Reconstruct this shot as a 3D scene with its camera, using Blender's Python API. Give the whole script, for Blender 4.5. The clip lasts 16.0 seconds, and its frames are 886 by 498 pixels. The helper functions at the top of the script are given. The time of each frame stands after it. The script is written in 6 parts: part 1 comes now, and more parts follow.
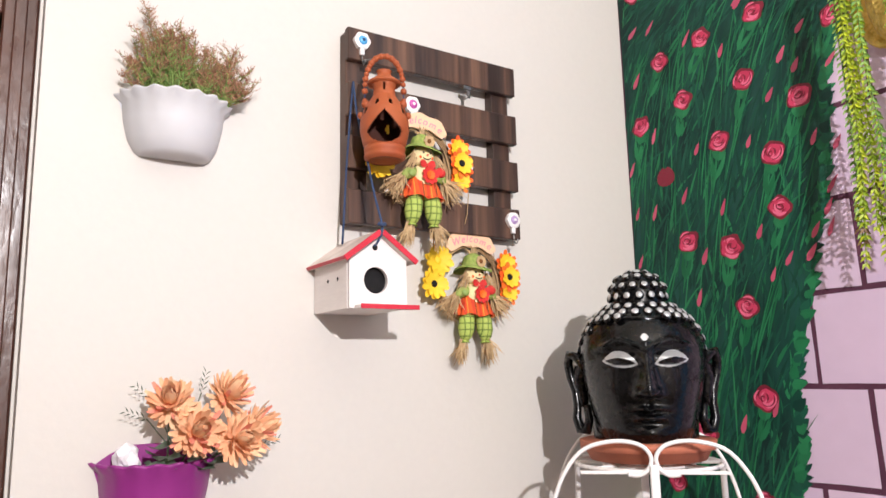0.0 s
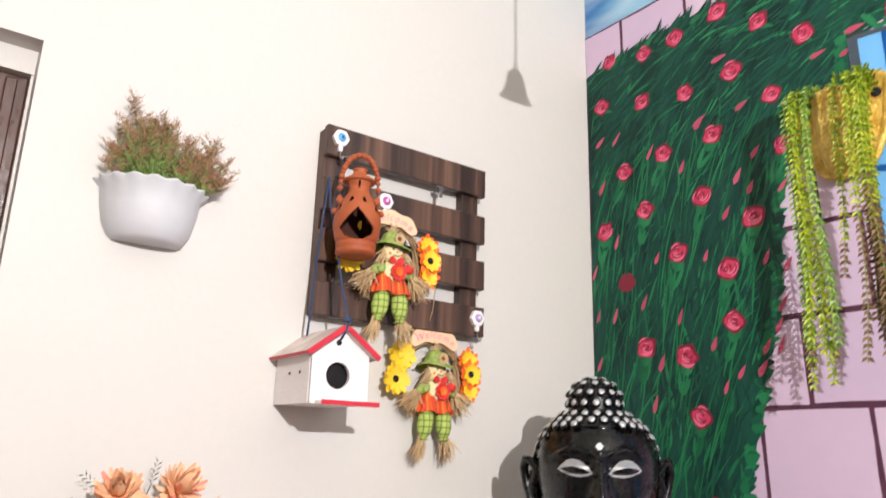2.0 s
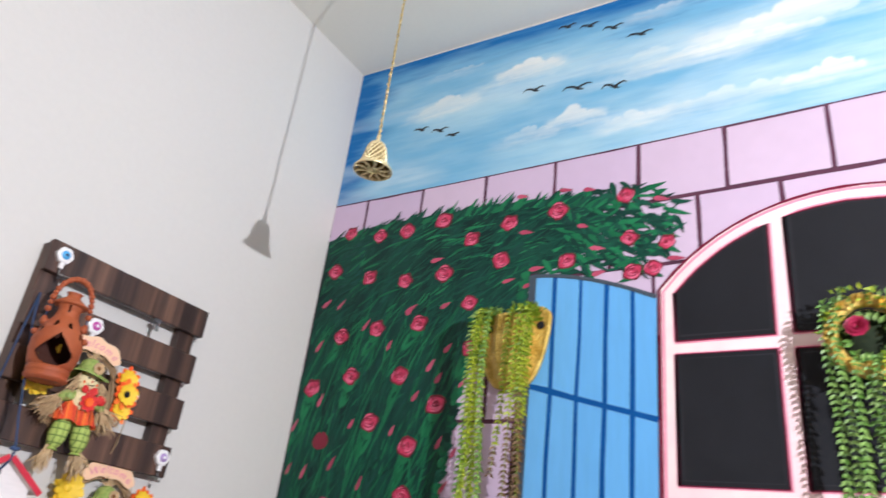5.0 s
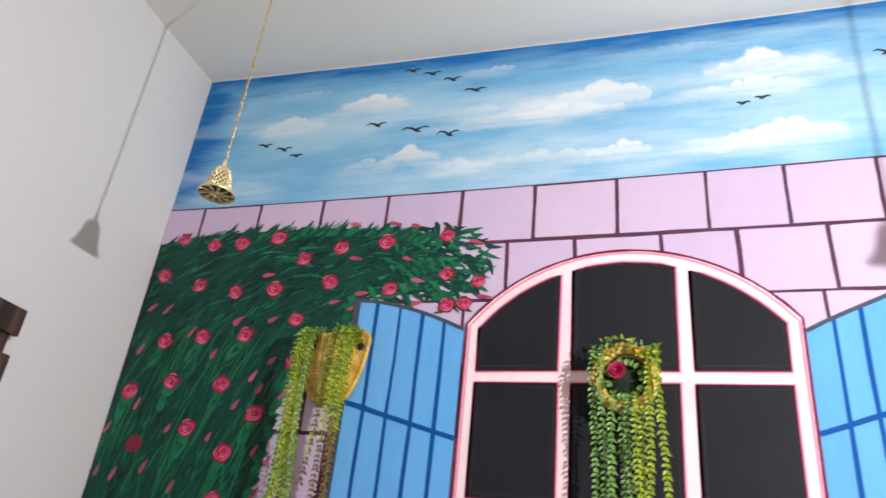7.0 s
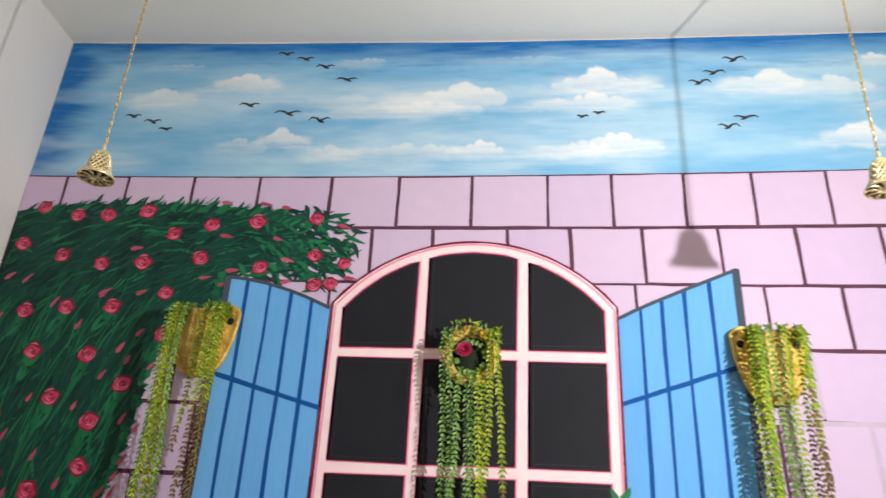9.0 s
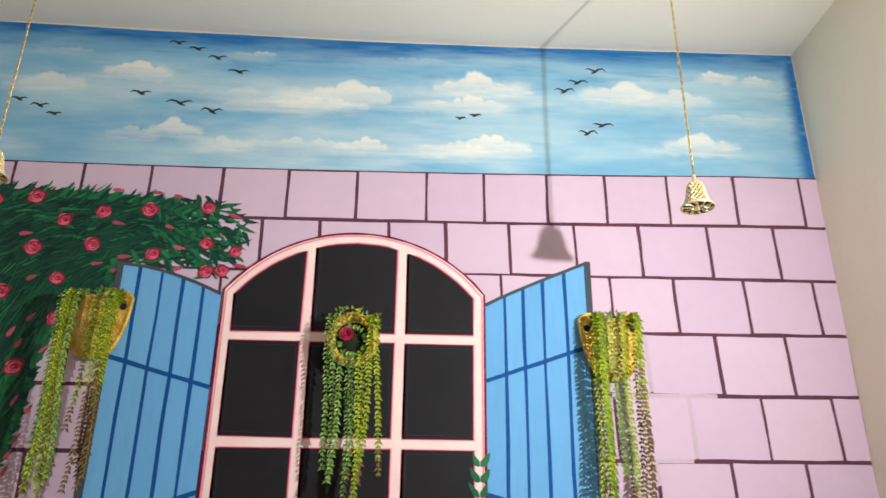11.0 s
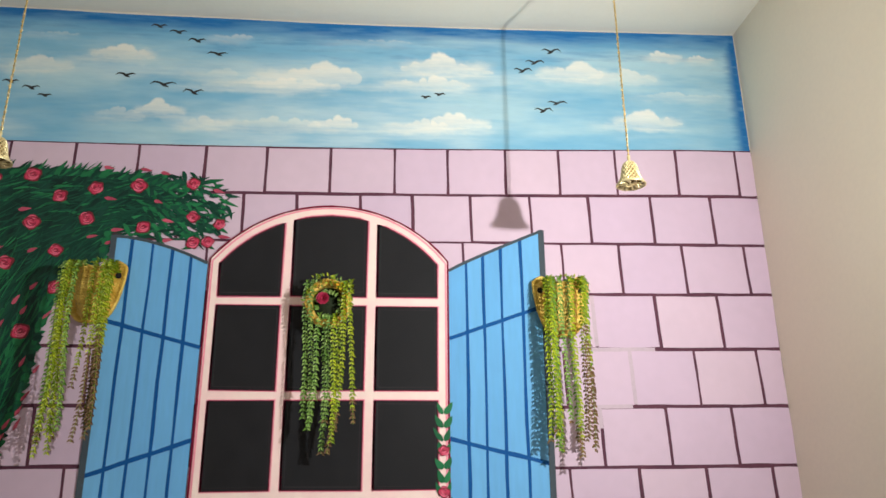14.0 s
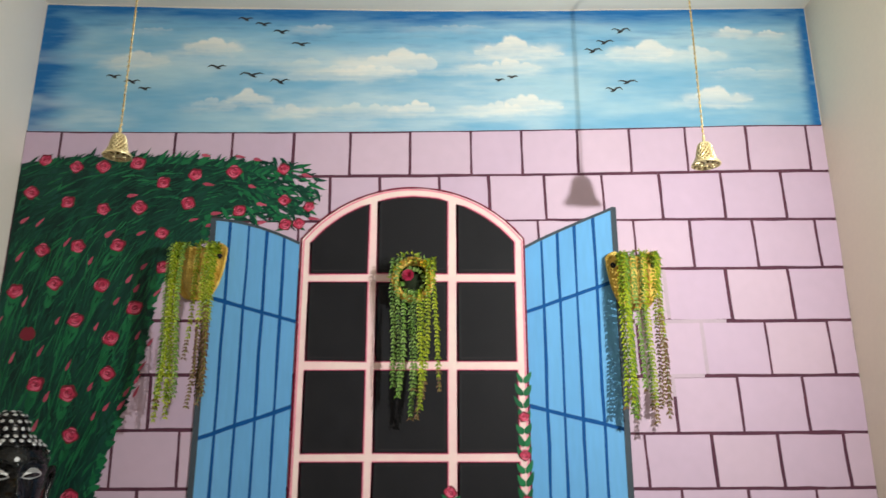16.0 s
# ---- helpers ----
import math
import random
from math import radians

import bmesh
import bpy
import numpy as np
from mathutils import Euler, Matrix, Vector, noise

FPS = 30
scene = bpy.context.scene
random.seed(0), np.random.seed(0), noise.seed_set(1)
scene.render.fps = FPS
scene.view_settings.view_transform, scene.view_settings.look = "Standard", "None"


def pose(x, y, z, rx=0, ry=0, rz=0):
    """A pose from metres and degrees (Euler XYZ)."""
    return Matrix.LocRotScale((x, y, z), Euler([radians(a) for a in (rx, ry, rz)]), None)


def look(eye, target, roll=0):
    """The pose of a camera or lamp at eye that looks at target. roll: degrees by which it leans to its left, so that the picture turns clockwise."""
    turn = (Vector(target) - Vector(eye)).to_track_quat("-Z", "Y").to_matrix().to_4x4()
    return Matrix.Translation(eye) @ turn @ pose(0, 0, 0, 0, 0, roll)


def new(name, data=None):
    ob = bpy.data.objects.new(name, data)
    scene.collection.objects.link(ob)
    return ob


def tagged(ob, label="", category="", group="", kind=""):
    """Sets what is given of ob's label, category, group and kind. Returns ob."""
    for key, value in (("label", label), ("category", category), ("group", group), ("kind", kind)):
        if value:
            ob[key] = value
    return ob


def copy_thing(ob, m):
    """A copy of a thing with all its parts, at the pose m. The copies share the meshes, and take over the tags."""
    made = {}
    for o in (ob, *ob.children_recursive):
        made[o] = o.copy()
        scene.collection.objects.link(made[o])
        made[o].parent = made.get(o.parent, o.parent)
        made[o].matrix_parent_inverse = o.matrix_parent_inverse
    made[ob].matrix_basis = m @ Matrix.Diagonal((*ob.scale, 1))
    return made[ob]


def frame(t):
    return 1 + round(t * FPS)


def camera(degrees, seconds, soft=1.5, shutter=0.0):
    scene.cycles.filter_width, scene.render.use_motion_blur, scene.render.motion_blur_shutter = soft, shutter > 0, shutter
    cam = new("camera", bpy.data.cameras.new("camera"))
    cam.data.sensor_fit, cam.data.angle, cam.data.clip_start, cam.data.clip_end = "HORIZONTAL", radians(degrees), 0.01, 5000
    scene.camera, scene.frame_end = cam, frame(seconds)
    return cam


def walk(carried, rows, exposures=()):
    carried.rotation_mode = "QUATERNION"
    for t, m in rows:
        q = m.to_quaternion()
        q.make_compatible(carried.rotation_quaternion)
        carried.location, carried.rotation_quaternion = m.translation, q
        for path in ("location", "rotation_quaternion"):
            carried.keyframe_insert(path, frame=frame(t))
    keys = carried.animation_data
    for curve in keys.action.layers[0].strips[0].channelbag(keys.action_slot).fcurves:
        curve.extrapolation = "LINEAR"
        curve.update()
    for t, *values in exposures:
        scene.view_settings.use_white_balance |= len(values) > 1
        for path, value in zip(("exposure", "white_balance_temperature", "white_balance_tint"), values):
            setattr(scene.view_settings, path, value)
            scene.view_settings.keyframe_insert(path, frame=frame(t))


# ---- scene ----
cam = camera(62.6, 16.0, soft=1.5, shutter=0.7)
PATH = [
    (0, (-0.12, -0.099, 1.298), (0.964, 1.549, 1.63), -1.3),
    (0.5, (-0.125, -0.108, 1.309), (0.963, 1.532, 1.668), -1.0),
    (1, (-0.132, -0.116, 1.321), (0.966, 1.506, 1.724), -0.4),
    (1.5, (-0.139, -0.127, 1.334), (0.972, 1.471, 1.795), 0.5),
    (2, (-0.146, -0.137, 1.349), (0.988, 1.423, 1.876), 1.6),
    (2.5, (-0.15, -0.152, 1.355), (1.017, 1.355, 1.961), 2.8),
    (3, (-0.155, -0.177, 1.377), (1.06, 1.263, 2.048), 4.2),
    (3.5, (-0.175, -0.204, 1.391), (1.108, 1.137, 2.136), 5.4),
    (4, (-0.189, -0.25, 1.417), (1.166, 0.989, 2.209), 6.5),
    (4.5, (-0.212, -0.294, 1.429), (1.216, 0.83, 2.263), 7.2),
    (5, (-0.245, -0.338, 1.427), (1.246, 0.673, 2.295), 7.4),
    (5.2, (-0.277, -0.34, 1.422), (1.248, 0.609, 2.3), 7.1),
    (7.3, (-0.461, -0.452, 1.424), (1.236, 0.094, 2.331), 6.3),
    (7.5, (-0.48, -0.46, 1.433), (1.232, 0.049, 2.333), 6.1),
    (8, (-0.538, -0.461, 1.433), (1.209, -0.052, 2.316), 5.4),
    (8.5, (-0.614, -0.45, 1.426), (1.168, -0.147, 2.282), 4.3),
    (9, (-0.695, -0.438, 1.42), (1.114, -0.238, 2.248), 3.2),
    (9.5, (-0.755, -0.443, 1.427), (1.071, -0.335, 2.235), 2.4),
    (9.7, (-0.793, -0.456, 1.443), (1.044, -0.378, 2.23), 2.1),
    (11.8, (-1.042, -0.513, 1.415), (0.819, -0.654, 2.135), 0.2),
    (12, (-1.066, -0.523, 1.406), (0.798, -0.668, 2.116), 0.2),
    (12.5, (-1.131, -0.546, 1.393), (0.744, -0.695, 2.073), 0.1),
    (13, (-1.178, -0.551, 1.393), (0.706, -0.702, 2.047), -0.1),
    (13.5, (-1.215, -0.558, 1.396), (0.678, -0.703, 2.028), -0.2),
    (14, (-1.241, -0.545, 1.397), (0.657, -0.682, 2.013), -0.4),
    (14.5, (-1.27, -0.529, 1.398), (0.632, -0.649, 2.003), -0.4),
    (15, (-1.307, -0.499, 1.393), (0.602, -0.589, 1.982), -0.3),
    (15.5, (-1.354, -0.468, 1.4), (0.567, -0.505, 1.955), -0.0),
    (16, (-1.4, -0.423, 1.39), (0.528, -0.423, 1.923), 0.0),
]
walk(cam, [(t, look(eye, target, roll)) for t, eye, target, roll in PATH],
     exposures=[(0.0, 0.55, 6200, 14), (3.0, 0.47, 6000, 11), (5.0, 0.14, 5650, 11.5), (7.5, -0.19, 5750, 13), (9.0, -0.34, 6000, 12), (12.0, -0.47, 6500, 6), (16.0, -0.49, 6400, 4)])

# ---- world and lights ----
WALL_X, WALL_N, WALL_S, WALL_W, CEIL = 1.6, 1.44, -2.122, -4.6, 3.42

world = bpy.data.worlds.new("world")
scene.world = world
world.use_nodes = True
wn = world.node_tree.nodes
wn["Background"].inputs[0].default_value = (0.6, 0.7, 0.85, 1)
wn["Background"].inputs[1].default_value = 0.2


def lamp(name, kind, energy, colour, m, size):
    d = bpy.data.lights.new(name, kind)
    d.energy, d.color = energy, colour
    if kind == "POINT":
        d.shadow_soft_size = size
    else:
        d.shape, d.size, d.size_y = "RECTANGLE", size[0], size[1]
    ob = new(name, d)
    ob.matrix_world = m
    return ob


# the small reflector lamp on the south wall, which throws its light into the room
lamp("wall_lamp_light", "AREA", 70, (1.0, 0.965, 0.93), look((-0.22, -1.82, 2.18), (0.72, 0.12, 2.22)), (0.045, 0.045))
# the spill of the same lamp over the wall that it hangs on
lamp("wall_lamp_spill", "POINT", 26, (1.0, 0.955, 0.90), pose(-0.22, -1.82, 2.18), 0.03)

# ---- materials ----
def lin(r, g, b, k=1.0):
    f = lambda c: (c / 255 / 12.92) if c < 10.3 else ((c / 255 + 0.055) / 1.055) ** 2.4
    return (f(r) * k, f(g) * k, f(b) * k)


def mat(name, col, rough=0.6, metal=0.0, var=0.15, scale=40.0, big=4.0, bump=0.08, stretch=(1, 1, 1), spec=0.5,
        coat=0.0, rnd="", rvar=0.3, col2=None, attr="", trans=0.0):
    m = bpy.data.materials.new(name)
    m.use_nodes = True
    nt = m.node_tree
    n, l = nt.nodes, nt.links
    b = n["Principled BSDF"]
    tc = n.new("ShaderNodeTexCoord")
    mp = n.new("ShaderNodeMapping")
    mp.inputs["Scale"].default_value = stretch
    l.new(tc.outputs["Object"], mp.inputs["Vector"])
    n1 = n.new("ShaderNodeTexNoise")
    n1.inputs["Scale"].default_value, n1.inputs["Detail"].default_value = scale, 5
    n2 = n.new("ShaderNodeTexNoise")
    n2.inputs["Scale"].default_value, n2.inputs["Detail"].default_value = big, 3
    l.new(mp.outputs[0], n1.inputs["Vector"])
    l.new(mp.outputs[0], n2.inputs["Vector"])
    add = n.new("ShaderNodeMath")
    add.operation = "ADD"
    l.new(n1.outputs["Fac"], add.inputs[0])
    l.new(n2.outputs["Fac"], add.inputs[1])
    fac = add.outputs[0]
    rng = n.new("ShaderNodeMapRange")
    rng.inputs["From Min"].default_value, rng.inputs["From Max"].default_value = 0.6, 1.4
    rng.inputs["To Min"].default_value, rng.inputs["To Max"].default_value = 1 - var, 1 + var
    l.new(fac, rng.inputs["Value"])
    if attr:
        src = n.new("ShaderNodeVertexColor")
        src.layer_name = attr
        base = src.outputs["Color"]
    else:
        mixc = n.new("ShaderNodeMix")
        mixc.data_type = "RGBA"
        mixc.inputs["A"].default_value = (*col, 1)
        mixc.inputs["B"].default_value = (*(col2 or col), 1)
        if rnd == "island":
            g = n.new("ShaderNodeNewGeometry")
            l.new(g.outputs["Random Per Island"], mixc.inputs["Factor"])
        elif rnd == "object":
            g = n.new("ShaderNodeObjectInfo")
            l.new(g.outputs["Random"], mixc.inputs["Factor"])
        else:
            r2 = n.new("ShaderNodeMapRange")
            r2.inputs["From Min"].default_value, r2.inputs["From Max"].default_value = 0.38, 0.62
            l.new(n2.outputs["Fac"], r2.inputs["Value"])
            l.new(r2.outputs[0], mixc.inputs["Factor"])
        base = mixc.outputs["Result"]
    mul = n.new("ShaderNodeVectorMath")
    mul.operation = "SCALE"
    l.new(base, mul.inputs[0])
    l.new(rng.outputs[0], mul.inputs["Scale"])
    l.new(mul.outputs[0], b.inputs["Base Color"])
    rr = n.new("ShaderNodeMapRange")
    rr.inputs["From Min"].default_value, rr.inputs["From Max"].default_value = 0.3, 0.7
    rr.inputs["To Min"].default_value, rr.inputs["To Max"].default_value = max(rough - 0.08, 0.02), min(rough + 0.08, 1)
    l.new(n1.outputs["Fac"], rr.inputs["Value"])
    l.new(rr.outputs[0], b.inputs["Roughness"])
    b.inputs["Metallic"].default_value = metal
    b.inputs["Specular IOR Level"].default_value = spec
    b.inputs["Coat Weight"].default_value = coat
    if bump:
        bp = n.new("ShaderNodeBump")
        bp.inputs["Strength"].default_value, bp.inputs["Distance"].default_value = bump, 0.01
        l.new(fac, bp.inputs["Height"])
        l.new(bp.outputs[0], b.inputs["Normal"])
    return m


M = dict(
    wall=mat("cream_wall_paint", lin(216, 211, 204), 0.6, var=0.025, scale=55, big=1.3, bump=0.05, col2=lin(213, 208, 202)),
    ceil=mat("white_ceiling_paint", lin(236, 231, 218), 0.75, var=0.02, scale=60, big=2, bump=0.04),
    # cream paint of the other walls, with warm light mixed into the colour
    south=mat("cream_wall_paint_warm_lit", lin(234, 225, 206), 0.6, var=0.03, scale=55, big=1.1, bump=0.06, col2=lin(230, 220, 200)),
    floor=mat("beige_floor_tile", lin(120, 104, 88), 0.25, var=0.08, scale=14, bump=0.0),
    grout=mat("tile_grout", lin(120, 112, 104), 0.8, bump=0.1),
    doorwood=mat("dark_brown_varnished_wood", lin(92, 58, 47), 0.34, var=0.16, scale=14, big=3, stretch=(5, 5, 1.5), bump=0.22, spec=0.5, coat=0.35, col2=lin(74, 46, 39)),
    mortar=mat("mauve_joint_paint", lin(98, 58, 76), 0.75, spec=0.2, var=0.2, scale=30, big=8, bump=0.05, col2=lin(82, 48, 66)),
    block=mat("lilac_block_paint", lin(214, 190, 210), 0.8, spec=0.2, var=0.035, scale=22, big=5, bump=0.05, rnd="object", col2=lin(207, 183, 208)),
    faded=mat("faded_joint_paint", lin(198, 178, 194), 0.8, spec=0.2, var=0.1, scale=60, big=9, bump=0.05),
    sky=mat("sky_paint", (0.5, 0.5, 0.5), 0.75, spec=0.2, var=0.04, scale=90, big=12, bump=0.06, attr="paint", stretch=(1, 0.25, 1.5)),
    bird=mat("black_paint", lin(38, 40, 44), 0.5, var=0.1),
    hedge=mat("dark_green_paint", lin(12, 46, 41), 0.55, spec=0.25, var=0.3, scale=12, big=5, bump=0.08, stretch=(1, 2.2, 0.6), col2=lin(26, 70, 61)),
    blade=mat("leaf_green_paint", lin(12, 50, 43), 0.55, spec=0.25, var=0.15, scale=30, rnd="island", col2=lin(26, 84, 64), bump=0.05),
    blade2=mat("bright_leaf_green_paint", lin(22, 92, 58), 0.5, spec=0.25, var=0.2, scale=30, rnd="island", col2=lin(40, 122, 76), bump=0.05),
    rose=mat("rose_pink_paint", lin(206, 66, 100), 0.6, spec=0.25, var=0.15, scale=60, rnd="object", col2=lin(190, 54, 86), bump=0.1),
    rosedark=mat("crimson_paint", lin(118, 18, 42), 0.6, var=0.2, scale=60, bump=0.1),
    roselight=mat("light_pink_paint", lin(226, 104, 136), 0.6, var=0.12, scale=60, bump=0.1),
    petal=mat("pink_bud_paint", lin(170, 60, 90), 0.5, var=0.15, rnd="island", col2=lin(196, 84, 112), bump=0.05),
    frame=mat("cream_pink_frame_paint", lin(252, 230, 224), 0.75, spec=0.2, var=0.05, scale=25, big=6, bump=0.05, col2=lin(250, 216, 216)),
    hotpink=mat("pink_edge_paint", lin(240, 150, 172), 0.7, var=0.15, scale=30, bump=0.05),
    maroon=mat("maroon_line_paint", lin(120, 24, 54), 0.75, spec=0.2, var=0.2, scale=30, bump=0.05),
    pane=mat("charcoal_pane_paint", lin(33, 33, 37), 0.6, spec=0.2, var=0.16, scale=18, big=4, bump=0.05, col2=lin(28, 28, 32)),
    paneedge=mat("grey_pane_edge_paint", lin(46, 45, 49), 0.6, spec=0.2, var=0.2, scale=25, bump=0.05),
    blue=mat("light_blue_board_paint", lin(118, 182, 234), 0.75, spec=0.2, var=0.06, scale=20, big=5, bump=0.05, rnd="object", col2=lin(106, 170, 226), stretch=(1, 3, 0.5)),
    blueline=mat("deep_blue_line_paint", lin(20, 82, 150), 0.75, spec=0.2, var=0.15, scale=30, bump=0.05),
    slate=mat("slate_edge_paint", lin(72, 82, 92), 0.75, spec=0.2, var=0.15, scale=30, bump=0.05),
)


# ---- mesh helpers ----
def part(name, bm, material, parent=None, label="", smooth=False, at=(0, 0, 0)):
    me = bpy.data.meshes.new(name)
    bm.to_mesh(me)
    bm.free()
    for m in (material if isinstance(material, (list, tuple)) else [material]):
        me.materials.append(m)
    if smooth:
        me.polygons.foreach_set("use_smooth", [True] * len(me.polygons))
    ob = new(name, me)
    ob.location = at
    ob.parent = parent
    return tagged(ob, label) if label else ob


def thing(name, loc, label, category, group=""):
    ob = new(name)
    ob.empty_display_size = 0.05
    ob.location = loc
    return tagged(ob, label, category, group)


def box(bm, x0, x1, y0, y1, z0, z1, bevel=0.0, mi=0, seg=1):
    g = bmesh.ops.create_cube(bm, size=1)
    bmesh.ops.transform(bm, verts=g["verts"], matrix=Matrix.LocRotScale(((x0 + x1) / 2, (y0 + y1) / 2, (z0 + z1) / 2), None, (x1 - x0, y1 - y0, z1 - z0)))
    faces = {f for v in g["verts"] for f in v.link_faces}
    for f in faces:
        f.material_index = mi
    if bevel:
        r = bmesh.ops.bevel(bm, geom=list({e for f in faces for e in f.edges}), offset=bevel, segments=seg, affect="EDGES")
        for f in r["faces"]:
            f.material_index = mi
    return bm


def tube(bm, pts, r, seg=8, mi=0, closed=False, cap=True):
    pts = [Vector(p) for p in pts]
    n = len(pts)
    rad = r if isinstance(r, (list, tuple)) else [r] * n
    rings, up = [], Vector((0.12, 0.31, 0.94))
    for i, p in enumerate(pts):
        a = pts[(i - 1) % n] if (closed or i) else p
        c = pts[(i + 1) % n] if (closed or i < n - 1) else p
        d = (c - a).normalized() if (c - a).length > 1e-9 else Vector((0, 0, 1))
        if abs(d.dot(up)) > 0.97:
            up = Vector((0.94, 0.31, 0.12))
        s = d.cross(up).normalized()
        t = s.cross(d).normalized()
        up = t
        rings.append([bm.verts.new(p + (s * math.cos(2 * math.pi * k / seg) + t * math.sin(2 * math.pi * k / seg)) * rad[i]) for k in range(seg)])
    for i in range(n if closed else n - 1):
        a, c = rings[i], rings[(i + 1) % n]
        for k in range(seg):
            f = bm.faces.new((a[k], a[(k + 1) % seg], c[(k + 1) % seg], c[k]))
            f.material_index, f.smooth = mi, True
    if cap and not closed:
        for ring in (rings[0], rings[-1]):
            bm.faces.new(ring).material_index = mi
    return bm


def lathe(bm, prof, seg=32, a0=0.0, a1=2 * math.pi, mi=0, at=(0, 0, 0), sx=1.0, sy=1.0, wob=None, skip=None):
    full = abs(a1 - a0 - 2 * math.pi) < 1e-6
    cols = seg if full else seg + 1
    rows = []
    for j, (r, z) in enumerate(prof):
        row = []
        for i in range(cols):
            a = a0 + (a1 - a0) * i / seg
            k, dz = wob(a, j) if wob else (1.0, 0.0)
            row.append(bm.verts.new((at[0] + math.cos(a) * r * k * sx, at[1] + math.sin(a) * r * k * sy, at[2] + z + dz)))
        rows.append(row)
    for j in range(len(prof) - 1):
        for i in range(seg):
            if skip and skip(a0 + (a1 - a0) * (i + 0.5) / seg, (prof[j][1] + prof[j + 1][1]) / 2):
                continue
            i2 = (i + 1) % cols
            f = bm.faces.new((rows[j][i], rows[j][i2], rows[j + 1][i2], rows[j + 1][i]))
            f.material_index, f.smooth = mi, True
    return bm


def ball(bm, c, r, mi=0, u=10, v=7, scale=(1, 1, 1)):
    g = bmesh.ops.create_uvsphere(bm, u_segments=u, v_segments=v, radius=r)
    bmesh.ops.transform(bm, verts=g["verts"], matrix=Matrix.LocRotScale(c, None, scale))
    for f in {f for w in g["verts"] for f in w.link_faces}:
        f.material_index, f.smooth = mi, True
    return g["verts"]


def lerp(a, b, t):
    return a + (b - a) * t


def smooth01(a, b, x):
    t = min(1.0, max(0.0, (x - a) / (b - a)))
    return t * t * (3 - 2 * t)


def ceil_z(y):
    """The plaster of the ceiling hangs a little lower over the middle of the room."""
    return 3.383 + 0.035 * (max(0.0, y + 0.4) / 1.84) ** 1.4 + 0.015 * max(0.0, -0.8 - y) / 1.32


# ---- the room ----
bm = bmesh.new()
D0, D1, DTOP = -0.93, -0.032, 2.138     # the door opening in the north wall
box(bm, WALL_W - 0.2, D0, WALL_N, WALL_N + 0.2, 0, CEIL)
box(bm, D1, WALL_X + 0.2, WALL_N, WALL_N + 0.2, 0, CEIL)
box(bm, D0, D1, WALL_N, WALL_N + 0.2, DTOP, CEIL)
wall_north = tagged(part("wall_north", bm, M["wall"]), "cream painted plaster wall with a door opening", "wall", kind="structure")
# beige here is the warm light on cream plaster, put into its colour
bm = box(bmesh.new(), WALL_W - 0.2, WALL_X + 0.2, WALL_S - 0.2, WALL_S, 0, CEIL)
tagged(part("wall_south", bm, M["south"]), "plain cream painted plaster wall, coloured beige for warm light", "wall", kind="structure")
bm = box(bmesh.new(), WALL_W - 0.2, WALL_W, WALL_S, WALL_N, 0, CEIL)
tagged(part("wall_west", bm, M["wall"]), "plain cream painted plaster wall", "wall", kind="structure")
bm = box(bmesh.new(), WALL_X, WALL_X + 0.2, WALL_S, WALL_N, 0, CEIL)
wall_east = tagged(part("wall_east", bm, M["wall"]), "plaster wall with a painted garden window mural", "wall", kind="structure")
bm = bmesh.new()
rows = []
for k in range(41):
    y = lerp(WALL_S - 0.2, WALL_N + 0.2, k / 40)
    rows.append([bm.verts.new(p) for p in ((WALL_W - 0.2, y, ceil_z(y)), (WALL_X + 0.2, y, ceil_z(y)), (WALL_X + 0.2, y, CEIL + 0.15), (WALL_W - 0.2, y, CEIL + 0.15))])
for a, c in zip(rows, rows[1:]):
    for i in range(4):
        bm.faces.new((a[i], a[(i + 1) % 4], c[(i + 1) % 4], c[i]))
bm.faces.new(rows[0][::-1])
bm.faces.new(rows[-1])
bmesh.ops.recalc_face_normals(bm, faces=bm.faces)
tagged(part("ceiling", bm, M["ceil"]), "white painted flat ceiling", "ceiling", kind="structure")
bm = box(bmesh.new(), WALL_W - 0.2, WALL_X + 0.2, WALL_S - 0.2, WALL_N + 0.2, -0.15, 0)
floor = tagged(part("floor", bm, M["floor"]), "beige glazed tile floor", "floor", kind="structure")
# the door in its reveal
door = tagged(part("door_1", box(bmesh.new(), D0 + 0.075, D1 - 0.073, 1.562, 1.598, 0.01, DTOP - 0.116, 0.002), M["doorwood"]),
              "closed dark brown varnished wooden door with raised panels", "door", kind="structure")
for x0, x1, z0, z1, name in ((D0 + 0.01, D0 + 0.072, 0, DTOP - 0.055, "door_jamb"), (D1 - 0.070, D1 - 0.0065, 0, DTOP - 0.055, "door_jamb"),
                             (D0 + 0.072, D1 - 0.070, DTOP - 0.113, DTOP - 0.055, "door_head")):
    part(name, box(bmesh.new(), x0, x1, 1.520, 1.600, z0, z1, 0.004), M["doorwood"], door)
    part("door_stop", box(bmesh.new(), x0 + (0.02 if x1 - x0 < 0.1 else 0), x1 - (0.02 if x1 - x0 < 0.1 else 0), 1.510, 1.5198, z0, z1 - 0.012, 0.003), M["doorwood"], door)
for z0, z1 in ((1.15, 1.92), (0.25, 1.0)):
    for x0, x1 in ((-0.77, -0.52), (-0.42, -0.17)):
        bm = box(bmesh.new(), x0, x1, 1.550, 1.564, z0, z1, 0.008)
        box(bm, x0 + 0.035, x1 - 0.035, 1.542, 1.552, z0 + 0.035, z1 - 0.035, 0.006)
        part("door_panel", bm, M["doorwood"], door)
